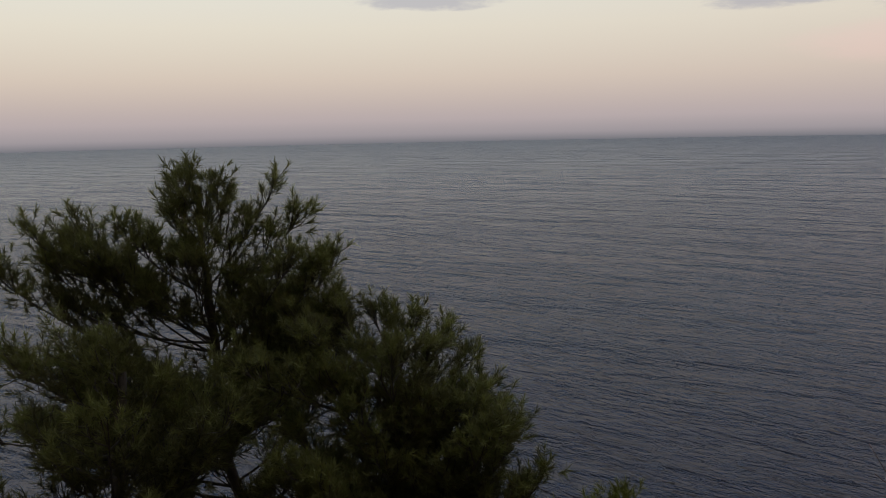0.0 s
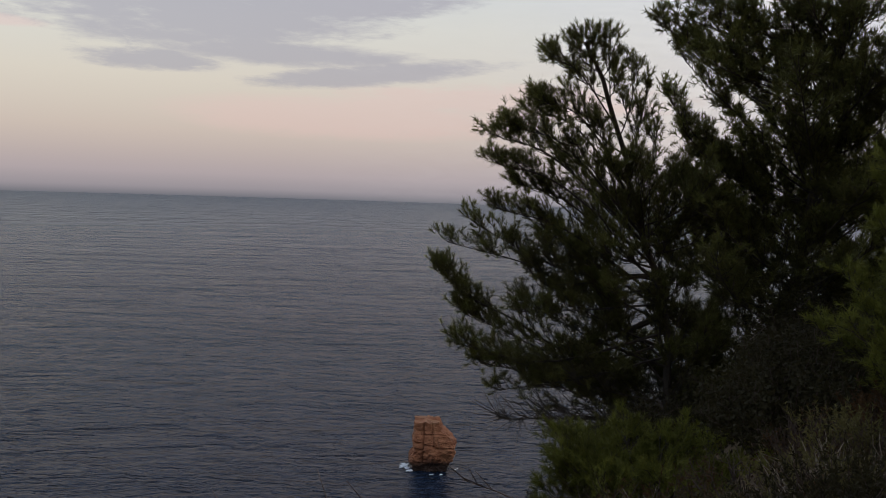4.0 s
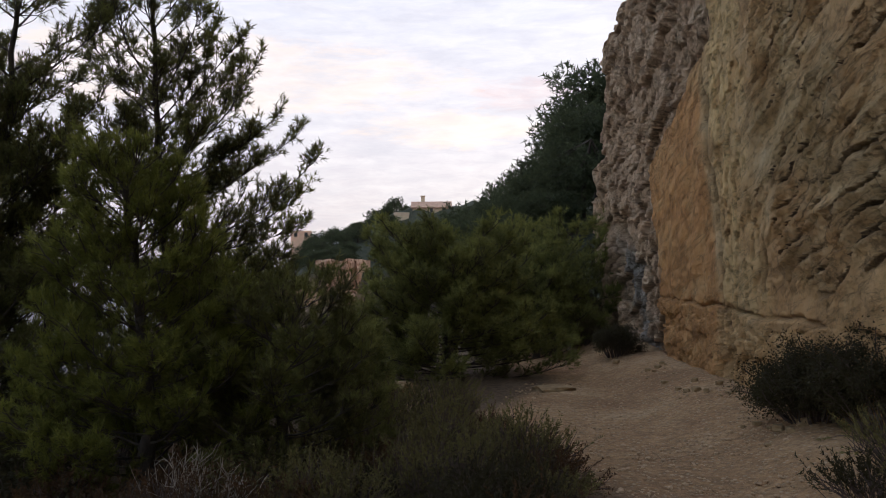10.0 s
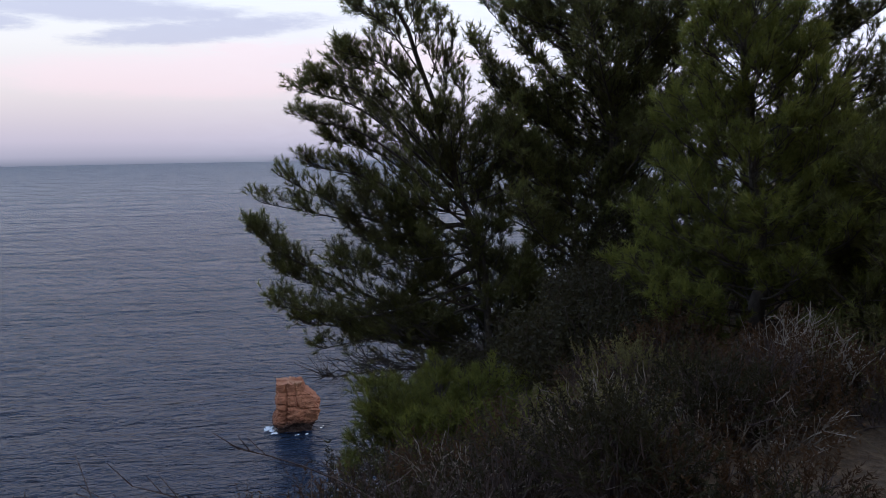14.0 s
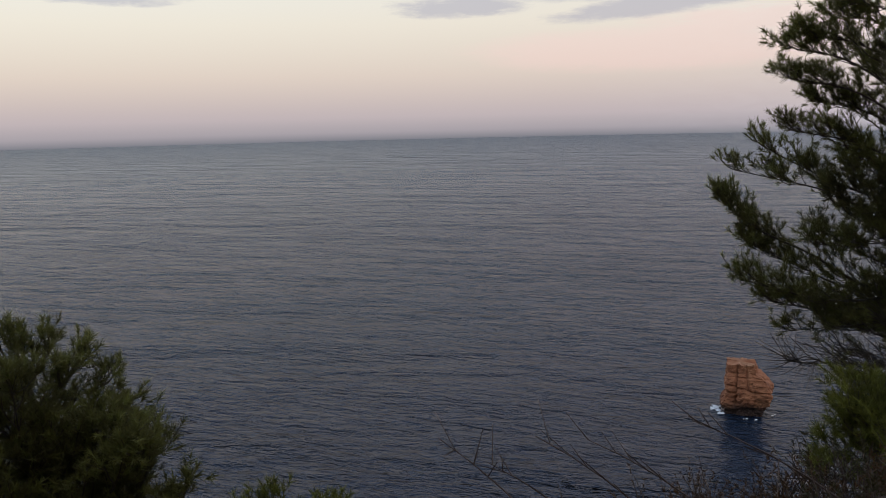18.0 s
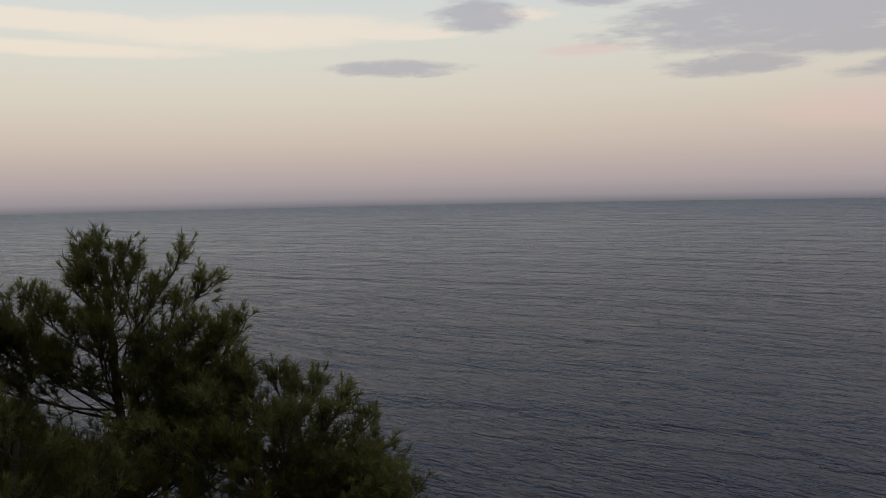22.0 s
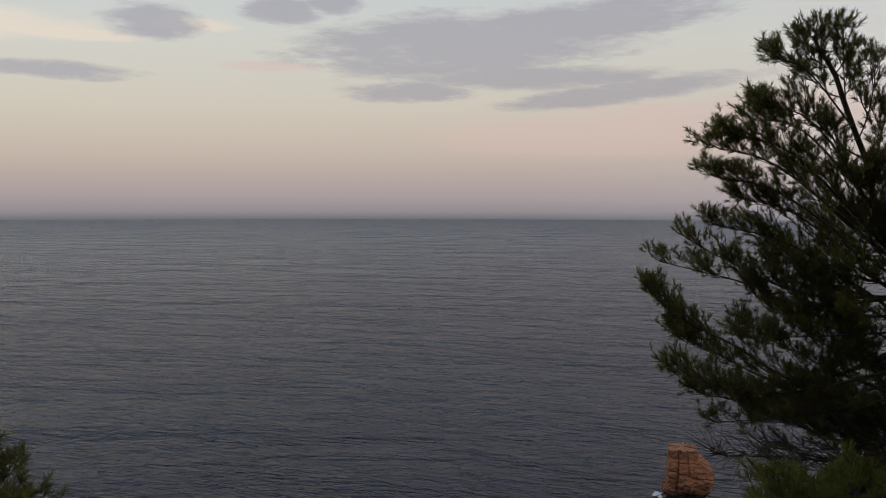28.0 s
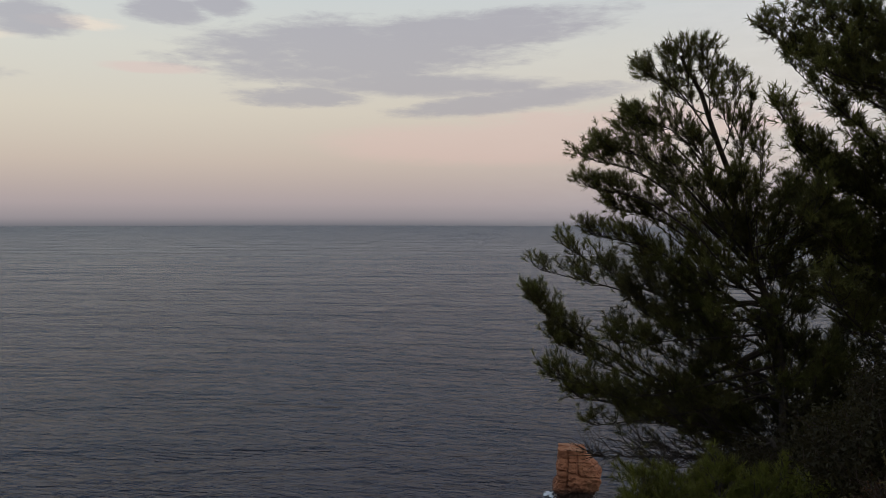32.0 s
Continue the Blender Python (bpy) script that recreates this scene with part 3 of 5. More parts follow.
def build_cliff():
    xs = np.concatenate([np.linspace(-14, 5.4, 20), 5.5 * (22.3 / 5.5) ** np.linspace(0, 1, 490)])
    top = np.minimum(69.6 + 0.45 * (22.3 - xs) + 1.2 * np.maximum(0, 17.5 - xs), 80)
    brow = np.minimum(top - 0.3, 71.2)
    mid = np.minimum(68.3, brow - 0.3)
    z = np.concatenate([63.0 + (mid[:, None] - 63.0) * np.linspace(0, 1, 190)[None], mid[:, None] + (brow - mid)[:, None] * np.linspace(0.02, 1, 50)[None],
                        brow[:, None] + (top - brow)[:, None] * np.linspace(0.05, 1, 16)[None]], 1)
    x = np.repeat(xs[:, None], z.shape[1], 1)
    zr = z - 65
    zero = x * 0
    border = np.where(zr < 1.95, 13.6 + 0.45 * zr, np.maximum(14.5 - 2.6 * (zr - 1.95), 11.0)) + 0.35 * fbm(x * 0.9, z * 1.4, zero, 3)
    frac = sstep(-0.2, 0.2, x - border)
    lumps = fbm(x * 0.8, z * 0.55, zero + 3, 5)
    fine = fbm(x * 4.2, z * 4.2, zero + 5, 4)
    wob = fbm(x * 1.7, z * 1.7, zero + 9, 3)
    # grey part: blocks between beds that rise towards the open side, split by upright joints
    dip = z + 0.55 * x + 0.12 * wob + 0.15 * lumps
    v1, e1 = cells((x - 0.2 * z + 0.3 * wob) / 0.55, dip / 0.42, 1)
    v2, e2 = cells((x - 0.2 * z + 0.2 * wob) / 0.22, dip / 0.17, 2)
    v3, e3 = cells((x + 0.3 * lumps) / 1.9, (z + 0.3 * wob) / 1.3, 3)
    broken = 0.14 * lumps + 0.22 * (v1 - 0.5) + 0.09 * (v2 - 0.5) + 0.26 * (v3 - 0.5) + 0.03 * fine
    broken -= 0.10 * sstep(0.12, 0.0, e1) + 0.04 * sstep(0.12, 0.0, e2) + 0.12 * sstep(0.05, 0.0, e3)
    # sawn part: fairly even, with slanting curved folds further along
    bend = z + 0.62 * x + 0.045 * (x - 8.6) ** 2
    fold_zone = sstep(9.0, 8.5, x - 0.12 * zr + 0.3 * lumps) * sstep(-0.25, 0.25, zr + 0.3 * lumps)
    w = bend * 3.6 + 0.9 * fbm(x * 0.7, z * 0.9, zero + 8, 4) + 0.12 * fine
    saw = w - np.floor(w)
    here = sstep(-0.3, 0.05, fbm(x * 0.6, bend * 1.5, zero + 12, 3))
    deep = sstep(0.70, 0.9, saw) * (1 - sstep(0.93, 1.0, saw)) * here
    v4, e4 = cells((x + 0.3 * wob) / 0.9, (bend + 0.1 * wob) / 0.15, 4)
    flakes = 0.045 * (v4 - 0.5) - 0.03 * sstep(0.1, 0.0, e4) * here
    # flaking streak and scratches on the sawn faces
    v5, e5 = cells((x + 0.1 * wob) / 0.16, (z + 0.3 * wob) / 0.42, 5)
    streak = sstep(0.95, 0.4, np.abs(x - (9.45 + 0.25 * zr)) + 0.3 * wob)
    plain = 0.06 * lumps + 0.025 * fine + 0.03 * wob + streak * (0.07 * (v5 - 0.5) - 0.05 * sstep(0.12, 0, e5))
    plain += fold_zone * (flakes + 0.07 * sstep(0.0, 0.75, saw) * here - 0.14 * deep)
    # upright cracks, and a bed along the foot with small ledges under it
    line = 10.2 + 0.31 * zr + 0.10 * fbm(z * 1.2, zero, zero + 1, 3)
    crack = np.exp(-((x - line) / 0.055) ** 2) * (0.6 + 0.4 * sstep(-0.2, 0.2, fine))
    line2 = 6.05 + 0.1 * np.sin(zr * 2.1) + 0.12 * wob
    crack = np.maximum(crack, np.exp(-((x - line2) / 0.05) ** 2) * sstep(-0.3, 0.3, zr))
    line3 = 8.75 + 0.08 * wob
    crack = np.maximum(crack, 0.9 * np.exp(-((x - line3) / 0.04) ** 2) * sstep(-0.3, 0.0, zr) * sstep(0.75, 0.4, zr))
    bed = -0.44 + 0.022 * (x - 6.5) + 0.07 * fbm(x * 1.1, zero, zero + 2, 3)
    under = sstep(0.05, -0.05, zr - bed) * (1 - frac)
    crack = np.maximum(crack, 0.5 * np.exp(-((zr - bed) / 0.022) ** 2) * (1 - frac) * sstep(-0.3, 0.2, wob + 0.2))
    v6, e6 = cells((x + 0.4 * wob) / 1.1, (zr - bed + 0.1 * wob) / 0.24, 6)
    plain += under * (0.09 * (v6 - 0.5) - 0.06 * sstep(0.07, 0.0, e6))
    # where shade is painted along block edges, fold grooves and ledges
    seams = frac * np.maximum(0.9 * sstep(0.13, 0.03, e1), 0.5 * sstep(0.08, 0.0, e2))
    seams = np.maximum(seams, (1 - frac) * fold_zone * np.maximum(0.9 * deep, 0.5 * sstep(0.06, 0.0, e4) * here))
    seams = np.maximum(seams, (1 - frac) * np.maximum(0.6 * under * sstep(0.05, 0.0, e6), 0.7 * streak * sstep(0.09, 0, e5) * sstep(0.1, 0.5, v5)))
    crack_shade = np.maximum(crack, seams)
    y = wall_line(x) + plain * (1 - frac) + (broken - 0.12) * frac - 0.18 * crack * (1 - frac) + 0.05 * under
    y -= 0.05 * np.maximum(zr - 2, 0)
    y -= 1.5 * sstep(20.3, 21.1, x + 0.3 * lumps) * (1 + 0.4 * lumps) + 2.0 * sstep(21, 22.3, x)
    pale = streak * sstep(-1.6, 0.5, zr) * (0.35 + 0.65 * sstep(0.25, 0.6, v5))
    pale = np.maximum(pale, 0.55 * sstep(3, 6, zr) * (1 - frac))
    blue = sstep(1.1, 0.5, np.abs(x - 16.1 - 0.9 * zr) + 0.4 * wob) * sstep(1.1, 0.4, zr + 0.3 * lumps)
    rusty = np.maximum(sstep(10.1, 10.5, x - 0.31 * zr + 0.2 * lumps) * sstep(3.6, 2.4, zr + 0.4 * lumps), 0.6 * sstep(0.7, -0.4, zr + 0.5 * lumps))
    v = np.stack([x, y, z], -1).reshape(-1, 3)
    n, m = x.shape
    i, j = np.meshgrid(np.arange(n - 1), np.arange(m - 1), indexing="ij")
    f = np.stack([i * m + j, i * m + j + 1, (i + 1) * m + j + 1, (i + 1) * m + j], -1).reshape(-1, 4)
    return mesh_object("cliff", v, f, M_CLIFF, attrs={"fold": w, "folded": fold_zone * here * (1 - frac), "rusty": rusty, "fractured": frac, "pale": pale, "blue": blue, "crack": crack_shade})


tagged(build_cliff(), "tall quarried limestone cliff, ochre, tan and broken grey", "cliff", kind="structure")


# ---- the sea stack ----
def build_stack():
    base = at(-41.85, 0, 1) - EYE
    c = Vector((base.x, base.y, 0)).normalized() * 187.5
    away, side = Vector((c.x, c.y, 0)).normalized(), Vector((c.y, -c.x, 0)).normalized()
    zs, an = np.linspace(-2.5, 11.0, 90), np.linspace(0, 2 * math.pi, 161)[:-1]
    z, a = np.meshgrid(zs, an, indexing="ij")
    left = np.interp(z, (0, 2, 3, 5, 11), (-4.9, -5.2, -5.0, -4.5, -4.3))
    right = np.interp(z, (0, 1.5, 4.0, 5.4, 7.0, 8.6, 9.2, 11), (4.0, 4.5, 5.0, 5.5, 4.7, 3.3, 2.2, 1.6))
    half, lean = (right - left) / 2, (right + left) / 2
    sq = 1 / np.maximum(np.abs(np.cos(a)), np.abs(np.sin(a))) ** 0.8
    r = half * sq
    px, py = np.cos(a) * r + lean, np.sin(a) * r * 0.9
    n1 = fbm(px * 0.28, py * 0.28, z * 0.35, 5)
    n2 = fbm(px * 1.1, py * 1.1, z * 1.5, 4)
    # upper block cut by upright joints, resting on rounded bosses over a dark undercut foot
    front = np.sin(a) < 0.2
    gap = np.exp(-((px + 2.5 - 0.03 * z) / 0.2) ** 2) * front * sstep(1.5, 3.0, z) + 0.5 * np.exp(-((px - 0.9 + 0.1 * z) / 0.18) ** 2) * front * sstep(5.5, 6.5, z)
    gap2 = np.exp(-((z - 5.9 - 0.5 * n1 + 0.12 * px) / 0.22) ** 2) + 0.5 * np.exp(-((z - 8.4 - 0.3 * n1) / 0.15) ** 2)
    boss = np.exp(-((px - 0.2) / 1.9) ** 2 - ((z - 4.0) / 1.6) ** 2) + 0.8 * np.exp(-((px - 3.6) / 1.3) ** 2 - ((z - 5.6) / 1.1) ** 2) + 0.6 * np.exp(-((px + 3.9) / 1.0) ** 2 - ((z - 3.0) / 1.8) ** 2)
    foot = sstep(2.6, 0.8, z + 0.5 * n1)
    k = 1 + 0.10 * n1 + 0.075 * n2 - 0.22 * gap - 0.12 * gap2 + 0.16 * boss * front - 0.12 * foot
    px, py = (px - lean) * k + lean, py * k
    zz = z + 0.5 * n2 * sstep(8.5, 11, z)
    v = np.stack([c.x + side.x * px + away.x * py, c.y + side.y * px + away.y * py, zz], -1).reshape(-1, 3)
    n, m = z.shape
    i, j = np.meshgrid(np.arange(n - 1), np.arange(m), indexing="ij")
    f = np.stack([i * m + j, i * m + (j + 1) % m, (i + 1) * m + (j + 1) % m, (i + 1) * m + j], -1).reshape(-1, 4)
    cap = len(v)
    v = np.vstack([v, [[c.x + side.x * -1.7, c.y + side.y * -1.7, 11.2]]])
    jj = np.arange(m)
    t4 = np.stack([(n - 1) * m + jj, (n - 1) * m + (jj + 1) % m, np.full(m, cap), np.full(m, cap)], -1)
    tri = np.vstack([np.vstack([f[:, [0, 1, 2]], f[:, [0, 2, 3]]]), t4[:, :3]])
    ob = mesh_object("rock_pillar", v, tri, M_STACK, attrs={})
    tagged(ob, "orange limestone sea stack standing alone in the water", "rock")
    # broken water round its foot
    rng = np.random.default_rng(3)
    pieces = []
    for k in range(60):
        a0 = rng.choice([rng.uniform(2.8, 3.9), rng.uniform(3.9, 6.1)], p=[0.88, 0.12])
        rr = rng.uniform(5.6, 7.6) if a0 < 3.8 else rng.uniform(5.9, 6.6)
        s = rng.uniform(0.12, 0.45)
        q = side * (math.cos(a0) * rr) + away * (math.sin(a0) * rr * 0.92)
        an8 = np.arange(7) * 2 * math.pi / 7
        rad = s * rng.uniform(0.6, 1.3, 7)
        ring = np.stack([c.x + q.x + np.cos(an8) * rad * 1.5, c.y + q.y + np.sin(an8) * rad, np.full(7, 0.06)], 1)
        vv = np.vstack([ring, [[c.x + q.x, c.y + q.y, 0.06 + s * 0.5]]])
        ff = np.array([[i, (i + 1) % 7, 7] for i in range(7)])
        pieces.append((vv, ff))
    v, f = joined(pieces)
    tagged(mesh_object("surf", v, f, M_FOAM), "white surf breaking round the sea stack", "surf", kind="stuff")


build_stack()


# ---- pines ----
def spline(points, n):
    """A smooth curve through points."""
    p = np.array([tuple(q) for q in points], float)
    p = np.vstack([2 * p[0] - p[1], p, 2 * p[-1] - p[-2]])
    out = []
    for x in np.linspace(0, len(p) - 3, n):
        i = min(int(x), len(p) - 4)
        f = x - i
        a, b, c, d = p[i:i + 4]
        out.append(0.5 * (2 * b + (c - a) * f + (2 * a - 5 * b + 4 * c - d) * f * f + (3 * b - a - 3 * c + d) * f ** 3))
    return np.array(out)


def pine(base, trunk_pts, limbs, seed, label, mat=M_NEEDLE, girth=0.075, dense=1.0, size=1.0, tufts=TUFTS, bushy=1.0, thin=0.0, inset=0.14, lift=0.45):
    """A pine of trunk, limbs, twigs and needle shoots gathered at the twigs' ends.
    limbs: rows of height on the trunk (0 to 1), the place of the tip, and places passed on the way, if any."""
    rng = np.random.default_rng(seed)
    tree = tagged(new("pine_tree"), label, "tree", "pines on the ledge")
    tree.location = base
    o = np.array(base)
    path = spline(trunk_pts, 18)
    path[2:-1] += rng.normal(size=(15, 3)) * 0.018
    q = np.linspace(0, 1, len(path))
    v, f = tube(path - o, girth * (1 - 0.82 * q) + 0.012 + 0.06 * np.maximum(0, 0.08 - q) / 0.08, 9)
    mesh_object("trunk", v, f, M_BARK, tree, smooth=True)
    up = np.array([0, 0, 1.0])
    for row in limbs:
        p0 = along(path, np.array([float(row[0])]))[0][0]
        tip = np.array(tuple(row[1]))
        tip = tip - unit(tip - p0) * inset
        if len(row) > 2:
            limb = spline([p0, *row[2:], tip], 14)
        else:
            chord = np.linalg.norm(tip - p0)
            limb = bezier(p0, (p0 + tip) / 2 - up * 0.10 * chord + rng.normal(size=3) * 0.05 * chord, tip, 12)
        span = np.linalg.norm(np.diff(limb, axis=0), axis=1).sum()
        pieces = [tube(limb - o, np.linspace(max(0.008, 0.011 * span ** 0.7), 0.0035, len(limb)), 5)]
        # side branches, alternately to either hand, shorter towards the tip
        n = max(6, int((4 + 9.5 * span) * dense))
        u = 0.22 + 0.78 * rng.random(n) ** 0.75
        u[:2] = 1.0, 0.97
        ps, ds = along(limb, u)
        hand = unit(np.cross(ds, up)) * np.where(np.arange(n) % 2, 1.0, -1.0)[:, None]
        way = unit(ds * (0.6 + 0.5 * u[:, None]) + hand * (rng.uniform(0.35, 1.05, n) * bushy)[:, None] + up * 0.3 + rng.normal(size=(n, 3)) * 0.28)
        way[0] = unit(ds[0] + up * 0.3)
        length = rng.uniform(0.55, 1.2, n) * (0.13 + 0.27 * span ** 0.6 * (1.1 - u)) * (0.5 + 0.5 * size)
        end = ps + way * length[:, None] + up * (0.16 * length)[:, None]
        bend = ps + way * (0.5 * length)[:, None] - up * (0.04 * length)[:, None]
        pieces.append(sticks(ps - o, bend - o, 0.006, 0.0045))
        pieces.append(sticks(bend - o, end - o, 0.0045, 0.003))
        leafy_twigs = np.nonzero(rng.random(n) >= thin)[0]
        places = None
        # twigs without needles end in bare forks
        bare = np.repeat(np.setdiff1d(np.arange(n), leafy_twigs), 4)
        if len(bare):
            s = rng.uniform(0.2, 1.0, len(bare))[:, None]
            q0 = ps[bare] + (end[bare] - ps[bare]) * s
            q1 = q0 + unit(way[bare] + rng.normal(size=(len(bare), 3)) * 0.5) * rng.uniform(0.1, 0.35, (len(bare), 1))
            pieces.append(sticks(q0 - o, q1 - o, 0.004, 0.002))
        if len(leafy_twigs):
            w = np.repeat(leafy_twigs, (4 + 22.0 * length[leafy_twigs] / size).astype(int))
            g = len(w)
            s = (1 - 0.85 * rng.random(g) ** 1.1)[:, None]
            s[np.r_[True, w[1:] != w[:-1]]] = 1.0
            q0 = (1 - s) ** 2 * ps[w] + 2 * s * (1 - s) * bend[w] + s ** 2 * end[w]
            sub = unit(way[w] * 0.75 + rng.normal(size=(g, 3)) * 0.5 + up * lift)
            places = q0 + sub * (rng.uniform(0.01, 0.14, g) * (s[:, 0] < 1) * size)[:, None]
            pieces.append(sticks((q0 - o)[::3], (places + sub * 0.03 * size - o)[::3], 0.0035, 0.0025))
            ways = unit(sub + up * 0.6 * lift + rng.normal(size=(g, 3)) * 0.12)
            sizes = rng.uniform(0.75, 1.2, g) * size
        v, f = joined(pieces)
        br = mesh_object("branch", v, f, M_BARK, tree)
        if places is not None:
            fresh = np.clip((u[w] - 0.4) / 0.6, 0, 1) * np.clip((s[:, 0] - 0.4) * 1.7, 0, 1) * rng.uniform(0.3, 1.1, g)
            v, f, fresh = scatter(tufts, places - o, ways, sizes, rng, fresh)
            mesh_object("foliage", v, f, mat, br, attrs={"young": fresh})
    return tree


def crown_limbs(rng, path, n, low, high, reach, taper=1.0, flat=0.25):
    """Limbs all round a trunk, longest at the bottom of the crown: reach is the longest."""
    rows = []
    for k in range(n):
        u = low + (high - low) * ((k + rng.random()) / n)
        a = k * 2.39996 + rng.uniform(-0.4, 0.4)
        p, _ = along(path, np.array([u]))
        w = (u - low) / (high - low)
        ln = reach * (1 - taper * w) * rng.uniform(0.7, 1.1) + 0.25
        d = np.array([math.cos(a), math.sin(a), 0.0])
        rows.append((u, p[0] + d * ln + np.array([0, 0, ln * (flat + 0.5 * w)])))
    return rows


def stems(pts, n=16):
    raw = np.array([tuple(p) for p in pts])
    s, q = np.linspace(0, 1, len(raw)), np.linspace(0, 1, n)
    return np.stack([np.interp(q, s, raw[:, k]) for k in range(3)], 1)


def on_ground(x, y, sink=0.1):
    return Vector((x, y, ground_at(x, y) - sink))


def fill_limbs(rng, trunk, n, heads, floor, tops, near, far):
    """Inner limbs: tips spread between two headings, under a ragged top line (rows of heading and height)."""
    path = stems(trunk)
    hs, es = np.array(sorted(tops)).T
    rows = []
    for k in range(n):
        a = rng.uniform(*heads)
        top = np.interp(a, hs, es) - 2.2
        e = floor + (max(top, floor + 1) - floor) * rng.random() ** 1.6
        tip = np.array(at(a, e, rng.uniform(near, far)))
        low = tip[2] - rng.uniform(0.4, 1.2)
        rows.append((float(np.clip(np.interp(low, path[:, 2], np.linspace(0, 1, len(path))), 0.08, 0.97)), tip))
    return rows


STAND_TOP = [(-39, -6), (-42, 2), (-44, 4), (-47.5, 8.4), (-51, 7), (-53.5, 5.5), (-55, 10), (-57, 14), (-62, 18), (-67, 18), (-71, 14), (-74.5, 18), (-78, 14), (-81.5, 14), (-85.5, 8)]


def build_near_pines():
    rng = np.random.default_rng(11)
    # the leaning pine at the brink, reaching over the sea
    base = at(-56.6, -16.5, 9.2)
    base.z = ground_at(base.x, base.y) - 0.1
    trunk = [base, at(-55.8, -9.2, 9.3), at(-54.5, -4.2, 9.3), at(-52.8, 1.2, 9.3), at(-50.8, 7.4, 9.3), at(-49.4, 10.4, 9.3)]
    # the long boughs over the water, with bare gaps between them
    limbs = [(0.34, at(-39.7, -3.7, 9.3), at(-49.1, -6.3, 9.2), at(-45.7, -5.0, 9.2)), (0.34, at(-41.4, -2.1, 9.4), at(-49.5, -5.6, 9.3), at(-45.4, -4.0, 9.4)),
             (0.24, at(-39.1, -5.9, 9.1), at(-49.5, -11.0, 9.0), at(-45.1, -9.0, 9.1), at(-42.0, -7.6, 9.1)), (0.23, at(-40.8, -8.6, 9.2), at(-49.0, -11.2, 9.3), at(-44.6, -9.9, 9.3)),
             (0.2, at(-40.6, -11.1, 8.9), at(-47.7, -11.9, 8.8)), (0.18, at(-42.4, -12.4, 9.0), at(-48.5, -12.6, 9.0)),
             (0.16, at(-43.4, -14.2, 8.8), at(-49.6, -13.0, 8.8)), (0.4, at(-43.2, -0.9, 9.2), at(-48.6, -2.6, 9.2)), (0.44, at(-44.6, 1.0, 9.4), at(-49.0, -0.8, 9.5)),
             (0.5, at(-43.0, 2.3, 9.2), at(-48.0, 0.6, 9.1)), (0.56, at(-42.8, 4.3, 9.4), at(-47.6, 2.4, 9.3)), (0.58, at(-44.0, 5.0, 9.2), at(-48.4, 3.2, 9.2)),
             (0.66, at(-45.4, 6.0, 9.4), at(-49.0, 4.6, 9.4)), (0.7, at(-46.2, 6.9, 9.2), at(-49.4, 5.2, 9.3)), (0.78, at(-48.0, 7.6, 9.2)),
             (0.84, at(-46.8, 9.8, 9.3), at(-49.2, 8.2, 9.3)), (1.1, at(-49.3, 11.0, 9.3)), (1.06, at(-48.2, 10.4, 9.4)), (1.08, at(-50.2, 10.6, 9.2)), (0.98, at(-49.0, 9.2, 9.1)), (0.96, at(-51.6, 9.4, 9.4)), (0.9, at(-52.0, 8.0, 9.2)), (0.9, at(-48.6, 8.4, 9.5)), (0.88, at(-51.0, 10.8, 9.3)), (0.82, at(-53.0, 9.0, 9.3)),
             (0.72, at(-53.8, 7.6, 9.5)), (0.62, at(-54.6, 4.8, 9.3)), (0.5, at(-56.0, 2.0, 9.7)), (0.56, at(-47.0, 3.8, 9.8)), (0.46, at(-46.5, 0.6, 9.7)),
             (0.36, at(-46.8, -2.6, 9.6)), (0.3, at(-46.6, -6.8, 9.6)), (0.26, at(-45.0, -8.6, 8.8)), (0.44, at(-50.5, -1.2, 8.9)), (0.38, at(-51.0, -4.0, 8.8)),
             (0.3, at(-51.5, -7.0, 8.8)), (0.52, at(-51.0, 2.4, 9.0)), (0.64, at(-50.0, 5.4, 9.0))]
    limbs = [(row[0] - (0.13 if row[0] >= 0.4 else 0), *row[1:]) for row in limbs]
    limbs += fill_limbs(rng, trunk, 60, (-61, -45), -13.0, [(-45, 4), (-48, 8), (-50, 10), (-53, 9), (-56, 5), (-61, 5)], 8.9, 10.0)
    pine(base, trunk, limbs, 21, "pine leaning over the sea with bare lower branches", girth=0.036, dense=1.1)
    # bare dead boughs low on the seaward side, a thin scraggy stem of its own
    b2 = on_ground(base.x + 0.25, base.y - 0.3)
    pine(b2, [b2, at(-56.2, -15.4, 8.9), at(-55.4, -14.0, 8.9)],
         [(0.5, at(-43.6, -16.0, 8.3)), (0.8, at(-46.0, -15.0, 8.8)), (0.9, at(-47.5, -16.6, 8.2)), (0.7, at(-50.5, -17.4, 8.5)), (0.95, at(-49.0, -13.2, 8.6))],
         22, "half-dead pine stem with bare twiggy boughs", girth=0.05, dense=1.5, thin=0.9)
    # the tall dark pine in the middle of the stand
    base = on_ground(8.8, 4.9)
    trunk = [base, at(-62.4, -10.0, 10.0), at(-64.2, -4.5, 10.0), at(-65.0, 4.2, 10.1), at(-66.0, 12.0, 10.2), at(-66.4, 17.6, 10.3)]
    limbs = crown_limbs(rng, stems(trunk), 38, 0.16, 1.0, 1.75, 0.55, 0.4)
